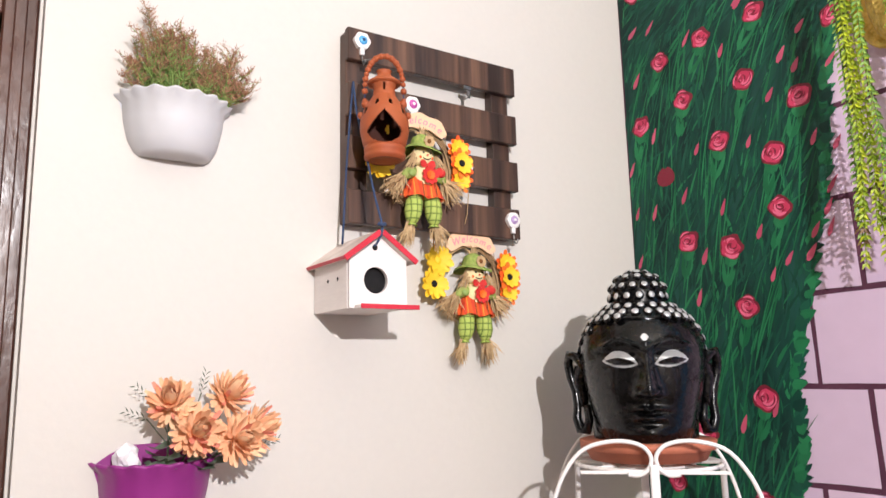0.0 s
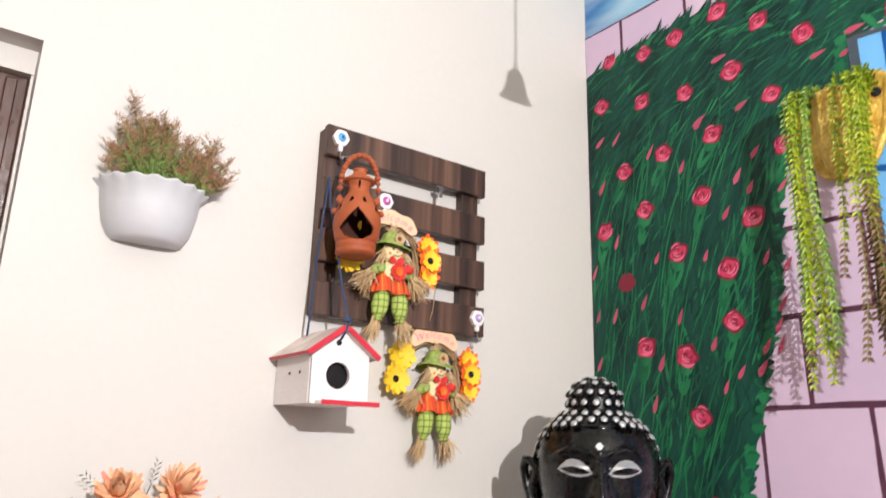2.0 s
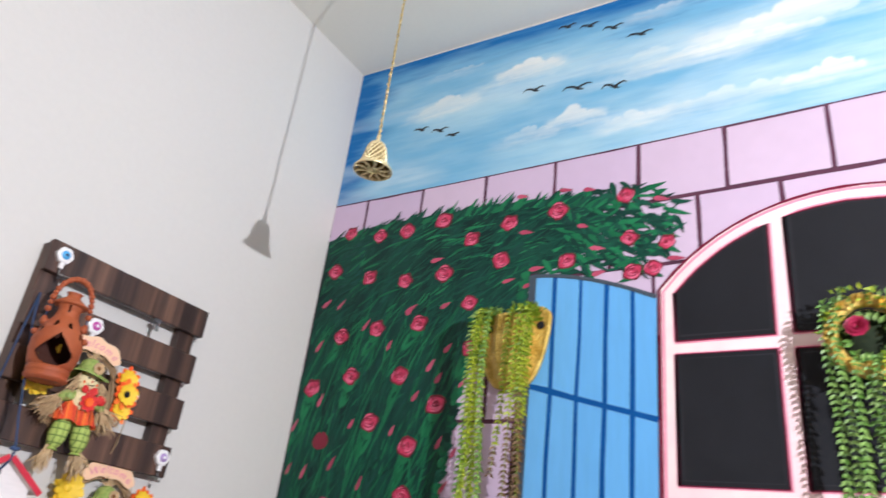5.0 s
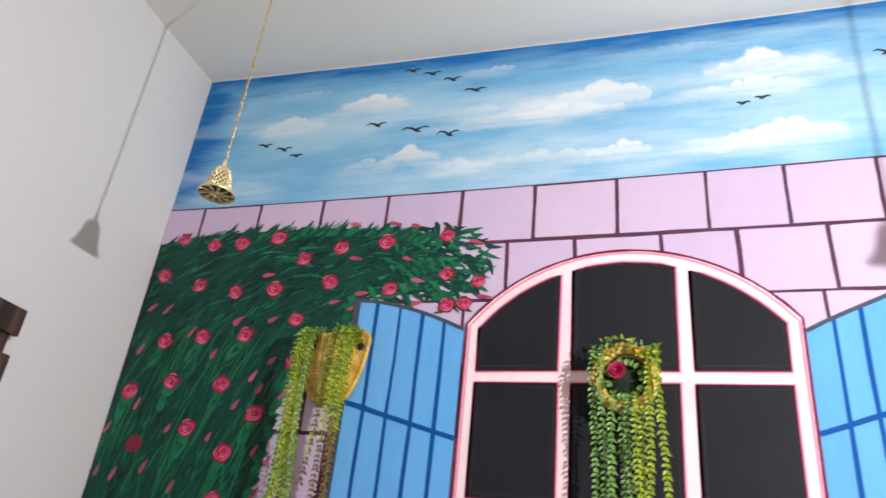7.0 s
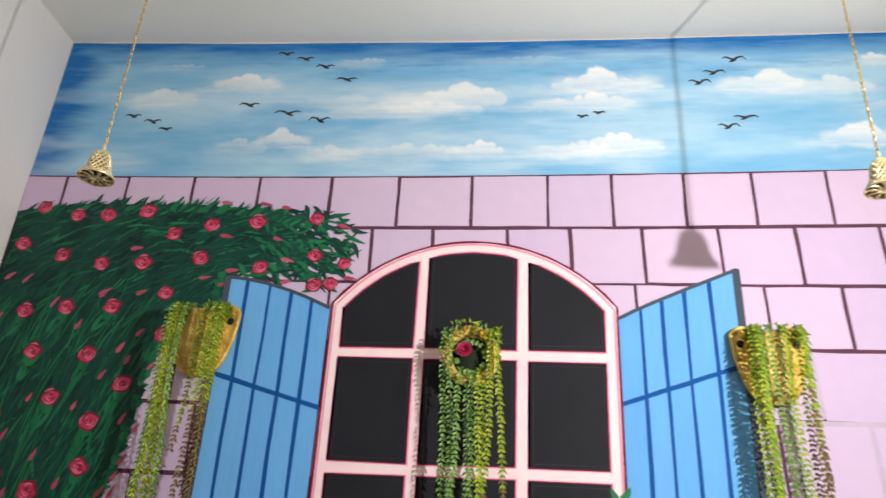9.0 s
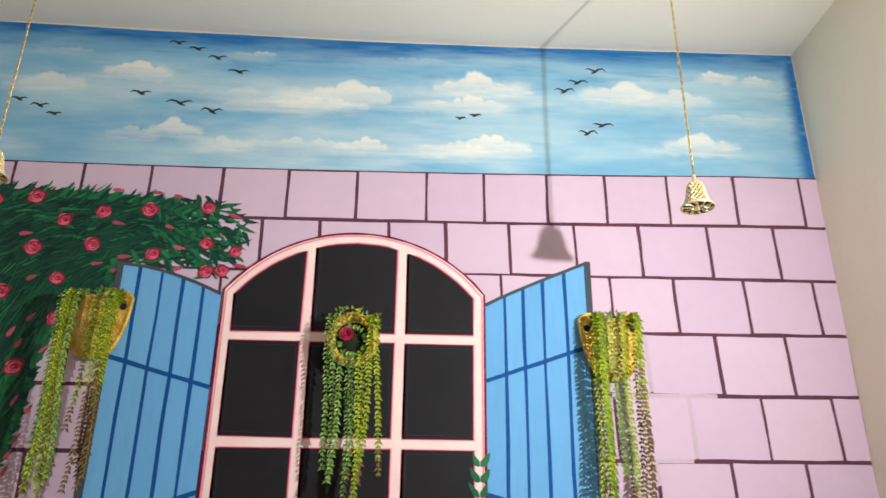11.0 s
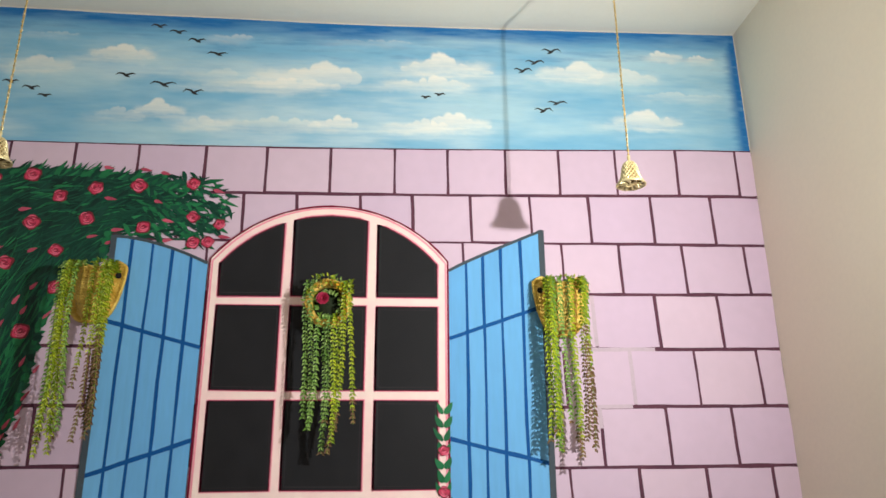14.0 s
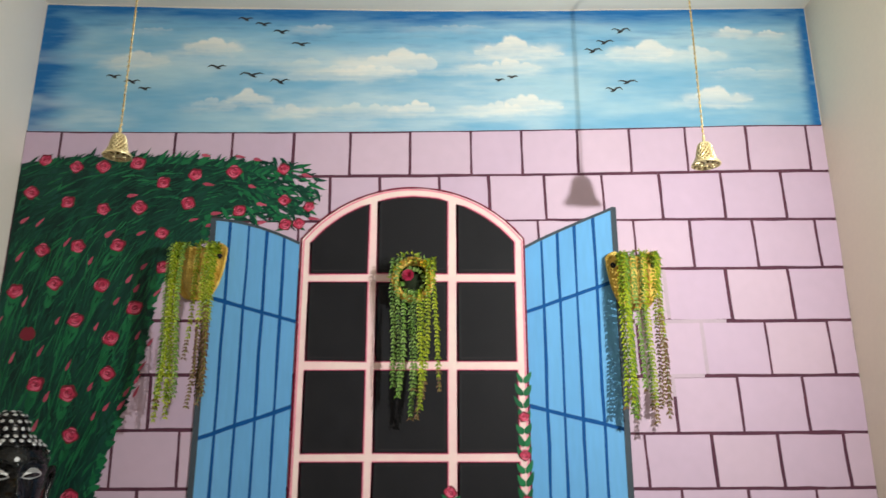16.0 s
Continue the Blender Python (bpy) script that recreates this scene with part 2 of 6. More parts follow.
part("lintel_lining", box(bmesh.new(), D0 + 0.0005, D1 - 0.0005, 1.500, 1.575, DTOP - 0.0545, DTOP - 0.0005), M["wall"], door, "plastered lining over the frame")
part("jamb_lining", box(bmesh.new(), D1 - 0.006, D1 - 0.0005, 1.502, 1.600, 0, DTOP - 0.0555), M["wall"], door, "plastered lining beside the frame")
bm = box(bmesh.new(), D0, D1, 1.602, 1.638, 0, DTOP)
part("door_backing", bm, M["doorwood"], door)

# ---- the mural on the east wall: y runs along the wall, z up, painted layers a millimetre apart ----
rng = random.Random(7)


def face(bm, pts, d, mi=0):
    f = bm.faces.new([bm.verts.new((WALL_X - d, y, z)) for y, z in pts])
    f.material_index = mi
    return f


def stroke(bm, pts, w, d, mi=0):
    """A painted line of uneven width through (y, z) points; w one width or one for each point."""
    n = len(pts)
    ws = w if isinstance(w, (list, tuple)) else [w] * n
    rows = []
    for i in range(n):
        a, c = pts[max(i - 1, 0)], pts[min(i + 1, n - 1)]
        dy, dz = c[0] - a[0], c[1] - a[1]
        k = math.hypot(dy, dz) or 1e-9
        oy, oz = -dz / k * ws[i] / 2, dy / k * ws[i] / 2
        rows.append((bm.verts.new((WALL_X - d, pts[i][0] + oy, pts[i][1] + oz)), bm.verts.new((WALL_X - d, pts[i][0] - oy, pts[i][1] - oz))))
    for a, c in zip(rows, rows[1:]):
        bm.faces.new((a[0], a[1], c[1], c[0])).material_index = mi


def wavy(p, q, n, amp, r=rng):
    return [(lerp(p[0], q[0], i / n) + (r.uniform(-amp, amp) if 0 < i < n else 0), lerp(p[1], q[1], i / n) + (r.uniform(-amp, amp) if 0 < i < n else 0)) for i in range(n + 1)]


def level(z, y):
    """Painted courses sink by a few millimetres towards the north corner."""
    sag = 0.023 * max(0.0, 1 - ((y - 0.1) / 1.9) ** 2) * smooth01(2.36, 2.75, z)
    return z - 0.0055 * (y + 2.1) - sag


# sky: a painted panel with brushed clouds
def value_noise(u, v, seed):
    r = np.random.RandomState(seed)
    g = r.rand(64, 256)
    i, j = np.floor(u).astype(int), np.floor(v).astype(int)
    fu, fv = u - i, v - j
    fu, fv = fu * fu * (3 - 2 * fu), fv * fv * (3 - 2 * fv)
    a, b = g[j % 64, i % 256], g[j % 64, (i + 1) % 256]
    c, e = g[(j + 1) % 64, i % 256], g[(j + 1) % 64, (i + 1) % 256]
    return (a * (1 - fu) + b * fu) * (1 - fv) + (c * (1 - fu) + e * fu) * fv


def fbm(u, v, seed, octaves=4):
    out, amp, total = 0, 1.0, 0
    for k in range(octaves):
        out = out + amp * value_noise(u * 2 ** k, v * 2 ** k, seed + k)
        total += amp
        amp *= 0.55
    return out / total


def sstep(a, b, x):
    t = np.clip((x - a) / (b - a), 0, 1)
    return t * t * (3 - 2 * t)


SKY0 = 2.797
NY, NZ = 760, 136
yy, zz = np.meshgrid(np.linspace(WALL_S + 0.004, WALL_N - 0.003, NY), np.linspace(0, 1, NZ))
low = SKY0 - 0.0055 * (yy + 2.1) - 0.023 * np.maximum(0, 1 - ((yy - 0.1) / 1.9) ** 2)
SKY1 = np.vectorize(ceil_z)(yy) - 0.004
zz = low + (SKY1 - 0.006 * fbm(yy * 4, yy * 0, 90) - low) * zz
brush = fbm(yy * 3.2 + 40, zz * 26, 3)
brush2 = fbm(yy * 9 + 40, zz * 90, 11)
deep, mid, pale, white = (np.array(lin(*c)) for c in ((40, 112, 178), (120, 180, 216), (184, 216, 228), (246, 243, 234)))
t = np.clip(0.12 + 0.7 * sstep(0.3, 0.8, fbm(yy * 2.1 + 7, zz * 9, 61)) + 0.22 * (brush - 0.5) + 0.26 * (brush2 - 0.5), 0, 1)[..., None]
paint = mid * (1 - t) + pale * t
edge = np.maximum.reduce([sstep(0.13, 0.0, (SKY1 - zz) + 0.06 * (brush - 0.5)), sstep(0.22, 0.02, WALL_N - yy + 0.16 * (brush - 0.5)), sstep(0.085, 0.015, yy - WALL_S + 0.035 * (brush2 - 0.5)),
                          0.40 * sstep(0.65, 1.0, (zz - low) / 0.62 + 0.5 * (brush2 - 0.5)) * sstep(0.35, 0.6, fbm(yy * 1.3, zz * 9, 21))])
edge = np.clip(edge * (0.65 + 0.7 * brush2), 0, 1)[..., None]
paint = paint * (1 - edge) + deep * edge
# each cloud: middle, underside, width, height, strength
CLOUDS = [(0.97, 3.108, 0.31, 0.080, 0.65), (0.64, 3.172, 0.33, 0.080, 0.85), (0.45, 2.905, 0.24, 0.075, 0.75), (0.62, 2.885, 0.24, 0.05, 0.4), (-0.15, 3.078, 0.55, 0.12, 0.8), (0.0, 3.045, 0.70, 0.06, 0.55),
          (0.26, 3.09, 0.3, 0.05, 0.3), (0.02, 2.860, 0.60, 0.055, 0.5), (-0.28, 2.862, 0.24, 0.058, 0.75), (0.25, 2.855, 0.24, 0.05, 0.5), (0.18, 3.285, 0.2, 0.03, 0.4), (-0.77, 3.148, 0.46, 0.115, 0.9),
          (-0.68, 3.072, 0.48, 0.060, 0.7), (-0.83, 2.878, 0.30, 0.085, 0.8), (-0.64, 2.868, 0.34, 0.045, 0.6), (-1.34, 3.142, 0.36, 0.095, 0.8), (-1.58, 3.140, 0.36, 0.060, 0.6), (-1.66, 2.912, 0.36, 0.080, 0.8),
          (-1.79, 3.263, 0.17, 0.034, 0.8), (-1.95, 3.255, 0.13, 0.026, 0.75), (-1.85, 3.06, 0.4, 0.02, 0.35), (0.95, 3.275, 0.25, 0.02, 0.3), (-0.45, 3.29, 0.4, 0.018, 0.25)]
# wide thin veils behind the clouds
veil = sstep(0.46, 0.72, fbm(yy * 1.5 + 3, zz * 7, 71)) * sstep(3.24, 3.08, zz) * 0.55 * (0.5 + brush2)
veil = np.clip(veil, 0, 1)[..., None]
paint = paint * (1 - veil) + np.array(lin(206, 226, 234)) * veil
for k, (cy, cz, w, h, power) in enumerate(CLOUDS):
    r = np.random.RandomState(100 + k)
    wy, wz = yy + 0.030 * (fbm(yy * 20, zz * 20, 300 + k) - 0.5), zz + 0.026 * (fbm(yy * 22 + 9, zz * 22, 330 + k) - 0.5)
    top = np.zeros_like(yy)
    lobes = 5 + int(w * 8)
    peak = r.uniform(-0.22, 0.22)
    for j in range(lobes):
        c = (j + 0.5) / lobes - 0.5 + r.uniform(-0.04, 0.04)
        rise = h * max(0.12, 1.0 - 1.9 * abs(c - peak)) * r.uniform(0.75, 1.05)
        wide = max(rise * 0.55, w * 0.42 / lobes) * r.uniform(0.9, 1.35)
        # a rounded brush dab that is crisp above and thins out below
        q = np.sqrt(((wy - cy - c * w * 0.86) / wide) ** 2 + ((wz - cz - rise * 0.45) / (rise * 0.55 + 0.004)) ** 2)
        top = np.maximum(top, sstep(1.08, 0.80, q))
    body = sstep(0.52, 0.30, np.abs(wy - cy) / w) * sstep(-0.35, 0.25, (wz - cz) / h) * sstep(0.65, 0.25, (wz - cz) / h)
    smear = sstep(0.72, 0.20, np.abs(wy - cy - 0.1 * w) / w) * sstep(0.030, 0.003, np.abs(wz - cz + 0.012)) * 0.6
    light = 0.55 + 0.45 * sstep(-0.1, 0.75, (wz - cz) / h)
    a = np.clip(np.maximum.reduce([top * light, body * 0.75, smear * (0.35 + 1.1 * brush2)]) * power * (0.74 + 0.42 * brush2), 0, 1)[..., None]
    paint = paint * (1 - a) + white * a
me = bpy.data.meshes.new("painted_sky")
idx = np.arange(NY * NZ).reshape(NZ, NY)
quads = np.stack([idx[:-1, :-1], idx[1:, :-1], idx[1:, 1:], idx[:-1, 1:]], -1).reshape(-1, 4)
me.from_pydata(np.stack([np.full(yy.size, WALL_X - 0.001), yy.ravel(), zz.ravel()], -1).tolist(), [], quads.tolist())
ca = me.color_attributes.new("paint", "FLOAT_COLOR", "POINT")
ca.data.foreach_set("color", np.concatenate([paint.reshape(-1, 3), np.ones((paint.size // 3, 1))], 1).astype(np.float32).ravel())
me.materials.append(M["sky"])
sky = new("painted_sky", me)
sky.parent = wall_east
tagged(sky, "painted blue sky with white clouds")

# birds in the sky: middle and span
BIRDS = [(0.499, 3.332, 0.07), (0.415, 3.305, 0.075), (0.329, 3.264, 0.075), (0.235, 3.201, 0.09), (0.613, 3.082, 0.085), (0.452, 3.042, 0.11), (0.321, 3.007, 0.09),
         (1.082, 3.035, 0.07), (0.995, 3.008, 0.075), (0.934, 2.974, 0.06), (-0.680, 3.017, 0.045), (-0.740, 3.033, 0.05), (-1.251, 3.268, 0.09), (-1.173, 3.209, 0.085),
         (-1.116, 3.164, 0.085), (-1.265, 3.007, 0.09), (-1.201, 2.966, 0.08)]
for k, (y, z, s) in enumerate(BIRDS):
    r = random.Random(40 + k)
    bm = bmesh.new()
    flip = 1 if k < 10 else -1
    lift = r.uniform(0.10, 0.20)
    # far wing, body and near wing, a tapered brush mark each
    stroke(bm, [(y + flip * s * 0.5, z + s * 0.02), (y + flip * s * 0.34, z + s * lift), (y + flip * s * 0.12, z + s * lift * 0.7), (y, z)], [0.002, 0.007, 0.009, 0.010], 0.0022)
    stroke(bm, [(y, z), (y - flip * s * 0.16, z + s * lift * 0.5), (y - flip * s * 0.34, z + s * (lift * 0.9)), (y - flip * s * 0.5, z + s * lift * 0.5)], [0.010, 0.008, 0.006, 0.002], 0.0026)
    stroke(bm, [(y + flip * s * 0.08, z + s * 0.03), (y - flip * s * 0.05, z - s * 0.03), (y - flip * s * 0.22, z - s * 0.10)], [0.004, 0.011, 0.003], 0.0030)
    part("painted_bird", bm, M["bird"], wall_east)

# joint paint under the blocks
bm = bmesh.new()
ends = [lerp(WALL_S + 0.001, WALL_N - 0.001, i / 30) for i in range(31)]
face(bm, [(WALL_N - 0.001, 0.0), (WALL_S + 0.001, 0.0)] + [(y, level(SKY0, y) + 0.006) for y in ends], 0.0006)
part("painted_joints", bm, M["mortar"], wall_east, "mauve painted joint lines")


def block(y1, y0, z1, z0, gap=0.013, lt=0.0, rt=0.0):
    """One painted block, with hand-drawn edges, between the joints y1 > y0 and z1 > z0."""
    a, c, e, g = (rng.uniform(0.36, 0.62) * gap for _ in range(4))
    lo = lambda y: level(z0, y) + e
    hi = lambda y: level(z1, y) - c
    n = 3
    j = lambda: rng.uniform(-0.0016, 0.0016)
    ytl, ybl = y1 - a, y1 - a + lt
    ytr, ybr = y0 + g, y0 + g + rt
    pts = [(lerp(ytl, ytr, i / n), hi(lerp(ytl, ytr, i / n)) + j()) for i in range(n)]
    pts += [(lerp(ytr, ybr, i / n) + j(), lerp(hi(ytr), lo(ybr), i / n)) for i in range(n)]
    pts += [(lerp(ybr, ybl, i / n), lo(lerp(ybr, ybl, i / n)) + j()) for i in range(n)]
    pts += [(lerp(ybl, ytl, i / n) + j(), lerp(lo(ybl), hi(ytl), i / n)) for i in range(n)]
    bm = bmesh.new()
    face(bm, pts, 0.0014)
    part("painted_block", bm, M["block"], wall_east)


def course(z1, z0, joints, lean=0.0):
    for a, c in zip(joints, joints[1:]):
        block(a, c, z1, z0, lt=lean if a < WALL_N - 0.03 else 0, rt=lean if c > WALL_S + 0.03 else 0)


N_END, S_END = WALL_N + 0.004, WALL_S - 0.004
course(2.797, 2.576, [N_END, 1.28, 1.03, 0.770, 0.515, 0.239, -0.012, -0.276, -0.547, -0.772, -1.019, -1.253, -1.503, -1.776, -2.044, S_END])
course(2.576, 2.355, [0.55, 0.33, 0.072, -0.145, -0.404, -0.623, -0.866, -1.118, -1.371, -1.639, -1.907, S_END], -0.005)
course(2.355, 2.138, [0.80, 0.50, 0.20, -0.03, -0.30, -0.57, -0.83, -1.02, -1.243, -1.486, -1.755, -2.026, S_END], -0.007)
SOUTH = [[-0.80, -1.10, -1.356, -1.618, -1.883, S_END], [-0.72, -0.97, -1.225, -1.494, -1.757, -2.018, S_END]]
ZS = [2.138, 1.912, 1.686, 1.460, 1.250, 1.03, 0.81, 0.59, 0.37, 0.15, 0.0]
for k in range(len(ZS) - 1):
    course(ZS[k], ZS[k + 1], SOUTH[k % 2], -0.009 if k < 6 else 0)
NORTH = [[1.2, 0.95, 0.70, 0.45, 0.20], [1.1, 0.86, 0.60, 0.35, 0.10], [1.25, 1.02, 0.765, 0.51, 0.25], [1.15, 0.895, 0.63, 0.37, 0.11], [1.29, 1.03, 0.775, 0.51, 0.25], [1.16, 0.905, 0.64, 0.38, 0.12]]
ZN = [2.15, 1.925, 1.702, 1.483, 1.260, 1.030, 0.80, 0.57, 0.34, 0.11, 0.0]
for k in range(len(ZN) - 1):
    course(ZN[k], ZN[k + 1], NORTH[k % 6] + ([-0.15, -0.42, -0.70] if ZN[k] < 0.81 else []), -0.006)
# joints over which the pink was brushed again
bm = bmesh.new()
for p, q in (((-1.356, 2.128), (-1.365, 1.92)), ((-1.494, 1.900), (-1.503, 1.692)), ((-1.22, 1.906), (-1.60, 1.908)), ((-1.25, 1.682), (-1.49, 1.684)), ((-1.356, 1.676), (-1.360, 1.60))):
    stroke(bm, wavy(p, q, 5, 0.001), 0.0155, 0.0020)
part("faded_joint", bm, M["faded"], wall_east, "joint line brushed over with pink")

# the hedge: a dark green ground, then brushed blades, buds and roses
OUTLINE = [(1.437, 2.61), (1.19, 2.645), (0.945, 2.645), (0.68, 2.635), (0.48, 2.62), (0.36, 2.58), (0.33, 2.50), (0.40, 2.42), (0.47, 2.385), (0.59, 2.37), (0.60, 2.27), (0.70, 2.20),
           (0.782, 2.06), (0.797, 1.946), (0.812, 1.82), (0.828, 1.70), (0.868, 1.60), (0.885, 1.49), (0.926, 1.357), (0.95, 1.235), (0.94, 1.10), (0.975, 0.98), (1.0, 0.5), (1.02, 0.0), (1.437, 0.0)]
bm = bmesh.new()
ring = []
for p, q in zip(OUTLINE, OUTLINE[1:] + OUTLINE[:1]):
    ring += wavy(p, q, 6, 0.006)[:-1]


def hedge_span(z):
    """From the ragged edge to the corner of the room at height z."""
    ys = [y0 + (y1 - y0) * (z - z0) / (z1 - z0) for (y0, z0), (y1, z1) in zip(ring, ring[1:] + ring[:1]) if (z0 > z) != (z1 > z)]
    return (min(ys), min(max(ys), 1.438)) if ys else None


LEVELS = [0.0005 + 0.008 * k for k in range(331)]
for z0, z1 in zip(LEVELS, LEVELS[1:]):
    lo, hi = hedge_span(z0), hedge_span(z1)
    if lo and hi:
        face(bm, [(lo[0], z0), (lo[1], z0), (hi[1], z1), (hi[0], z1)], 0.0026)
bmesh.ops.remove_doubles(bm, verts=bm.verts[:], dist=0.0001)
part("painted_hedge", bm, M["hedge"], wall_east, "dark green painted rose hedge")


def inside(y, z, poly):
    odd = False
    for (y0, z0), (y1, z1) in zip(poly, poly[1:] + poly[:1]):
        if (z0 > z) != (z1 > z) and y < y0 + (y1 - y0) * (z - z0) / (z1 - z0):
            odd = not odd
    return odd


def sweep(y, z):
    """The lean of the brush marks: steep in the lower hedge, laid over towards the shutter above."""
    return radians(14 + 46 * smooth01(2.0, 2.55, z) + 22 * smooth01(0.75, 0.35, y) * smooth01(2.2, 2.5, z) + 8 * smooth01(1.2, 0.8, y))


def blade(bm, y, z, length, w, ang, bend, d, mi=0):
    pts, ws, a = [(y, z)], [w * 0.35], ang
    for i in range(4):
        a += bend / 4
        y, z = y - math.sin(a) * length / 4, z + math.cos(a) * length / 4
        pts.append((y, z))
        ws.append(w * (1.0, 0.85, 0.55, 0.08)[i])
    if max(p[0] for p in pts) < 1.436:
        stroke(bm, pts, ws, d, mi)


bm = bmesh.new()
r = random.Random(21)
made = 0
while made < 2900:
    y, z = r.uniform(0.30, 1.44), r.uniform(0.75, 2.64)
    if not inside(y, z, OUTLINE):
        continue
    length, lean, bend = r.uniform(0.04, 0.13), sweep(y, z) + r.gauss(0, 0.22), r.uniform(-0.5, 0.6)
    tip = lean + 0.6 * bend
    if z < 2.3 and not inside(y - math.sin(tip) * length - 0.008, z - 0.03 + math.cos(tip) * length, OUTLINE):
        continue
    blade(bm, y, z - 0.03, length, r.uniform(0.004, 0.011), lean, bend, 0.0030 + 0.0008 * r.random(), 0 if r.random() < 0.86 else 1)
    made += 1
part("painted_blades", bm, [M["blade"], M["blade2"]], wall_east, "brushed green leaf blades")
tagged(bpy.data.objects["painted_blades"], kind="stuff")

# ragged leaf edge along the top, the lobe over the shutter and the side
bm = bmesh.new()
r = random.Random(22)
EDGE = OUTLINE[:6]
for p, q in zip(EDGE, EDGE[1:]):
    for i in range(30):
        t = (i + r.random()) / 30
        blade(bm, lerp(p[0], q[0], t), lerp(p[1], q[1], t) - 0.03, r.uniform(0.045, 0.085), r.uniform(0.010, 0.022), radians(r.uniform(30, 72)), r.uniform(-0.3, 0.3), 0.0040 + 0.0006 * r.random(), 0 if r.random() < 0.6 else 1)
for i in range(330):
    y, z = r.gauss(0.30, 0.10), r.gauss(2.47, 0.085)
    if 0.12 < y < 0.55 and 2.30 < z < 2.64 and z > 2.30 + (0.12 - abs(y - 0.30) * 0.4) * 0.3 and (y - 0.40) ** 2 / 0.075 + (z - 2.49) ** 2 / 0.030 < 1.0:
        blade(bm, y, z, r.uniform(0.035, 0.085), r.uniform(0.008, 0.020), radians(r.uniform(60, 165)), r.uniform(-0.6, 0.6), 0.0040 + 0.0005 * r.random(), 0 if r.random() < 0.72 else 1)
SIDE = OUTLINE[9:23]
for p, q in zip(SIDE, SIDE[1:]):
    n = int(14 + 40 * abs(p[1] - q[1]))
    for i in range(n):
        t = (i + r.random()) / n
        blade(bm, lerp(p[0], q[0], t) + 0.014, lerp(p[1], q[1], t) - 0.015, r.uniform(0.028, 0.046), r.uniform(0.020, 0.034), radians(r.uniform(28, 85)), r.uniform(-0.7, 0.3), 0.0040 + 0.0006 * r.random(), 0 if r.random() < 0.5 else 1)
part("painted_leaf_edge", bm, [M["blade"], M["blade2"]], wall_east, "ragged brushed leaves at the hedge edge")
tagged(bpy.data.objects["painted_leaf_edge"], kind="stuff")

# long thin stems in the lower hedge
bm = bmesh.new()
r = random.Random(8)
made = 0
while made < 120:
    y, z = r.uniform(0.86, 1.43), r.uniform(0.8, 2.12)
    if inside(y - 0.05, z, OUTLINE) and inside(y - 0.08, z + 0.2, OUTLINE):
        blade(bm, y, z, r.uniform(0.14, 0.32), r.uniform(0.0035, 0.0065), sweep(y, z) + r.gauss(-0.06, 0.08), r.uniform(-0.1, 0.35), 0.0040 + 0.0003 * r.random())
        made += 1
part("painted_stems", bm, M["blade2"], wall_east, "thin brushed green stems")
tagged(bpy.data.objects["painted_stems"], kind="stuff")

# pink buds, single brush dabs
bm = bmesh.new()
r = random.Random(5)
BUDS_LOW = [(1.382, 2.348), (1.314, 2.338), (1.185, 2.25), (1.074, 2.168), (1.01, 2.282), (0.844, 2.143), (0.901, 2.089), (0.866, 2.047), (0.943, 1.993), (1.379, 2.186), (1.327, 1.991), (1.178, 1.91), (1.014, 1.886),
            (0.838, 1.849), (0.775, 2.031), (1.42, 1.908), (1.41, 1.765), (1.343, 1.757), (1.232, 1.784), (1.109, 1.726), (1.18, 1.6), (1.007, 1.64), (0.933, 1.56), (0.98, 1.524), (1.41, 1.615), (0.821, 1.67), (0.858, 1.62),
            (0.82, 1.621), (0.874, 1.567), (0.806, 1.723), (0.783, 1.821)]
BUDS_UP = [(0.928, 2.461), (0.651, 2.350), (0.581, 2.326), (1.006, 2.293), (0.872, 2.29), (0.623, 2.648), (0.471, 2.642), (0.393, 2.628), (0.60, 2.512), (0.41, 2.502), (0.363, 2.42), (0.357, 2.338), (0.172, 2.553),
           (0.133, 2.355), (0.557, 2.379)]
for k, (y, z) in enumerate(BUDS_LOW + BUDS_UP):
    flat = 0.35 if k >= len(BUDS_LOW) else 0.05
    ln, a = r.uniform(0.036, 0.052), sweep(y, z) + r.gauss(flat, 0.10)
    blade(bm, y + math.sin(a) * ln / 2, z - math.cos(a) * ln / 2, ln, r.uniform(0.012, 0.018), a, 0.1, 0.0046 + 0.0003 * r.random())
made = 0
while made < 14:
    y, z = r.uniform(0.95, 1.42), r.uniform(0.6, 1.5)
    if inside(y, z, OUTLINE):
        blade(bm, y, z, r.uniform(0.036, 0.052), r.uniform(0.012, 0.017), sweep(y, z), 0.1, 0.0046 + 0.0003 * r.random())
        made += 1
part("painted_buds", bm, M["petal"], wall_east, "pink brush-dab rose buds")
tagged(bpy.data.objects["painted_buds"], kind="stuff")


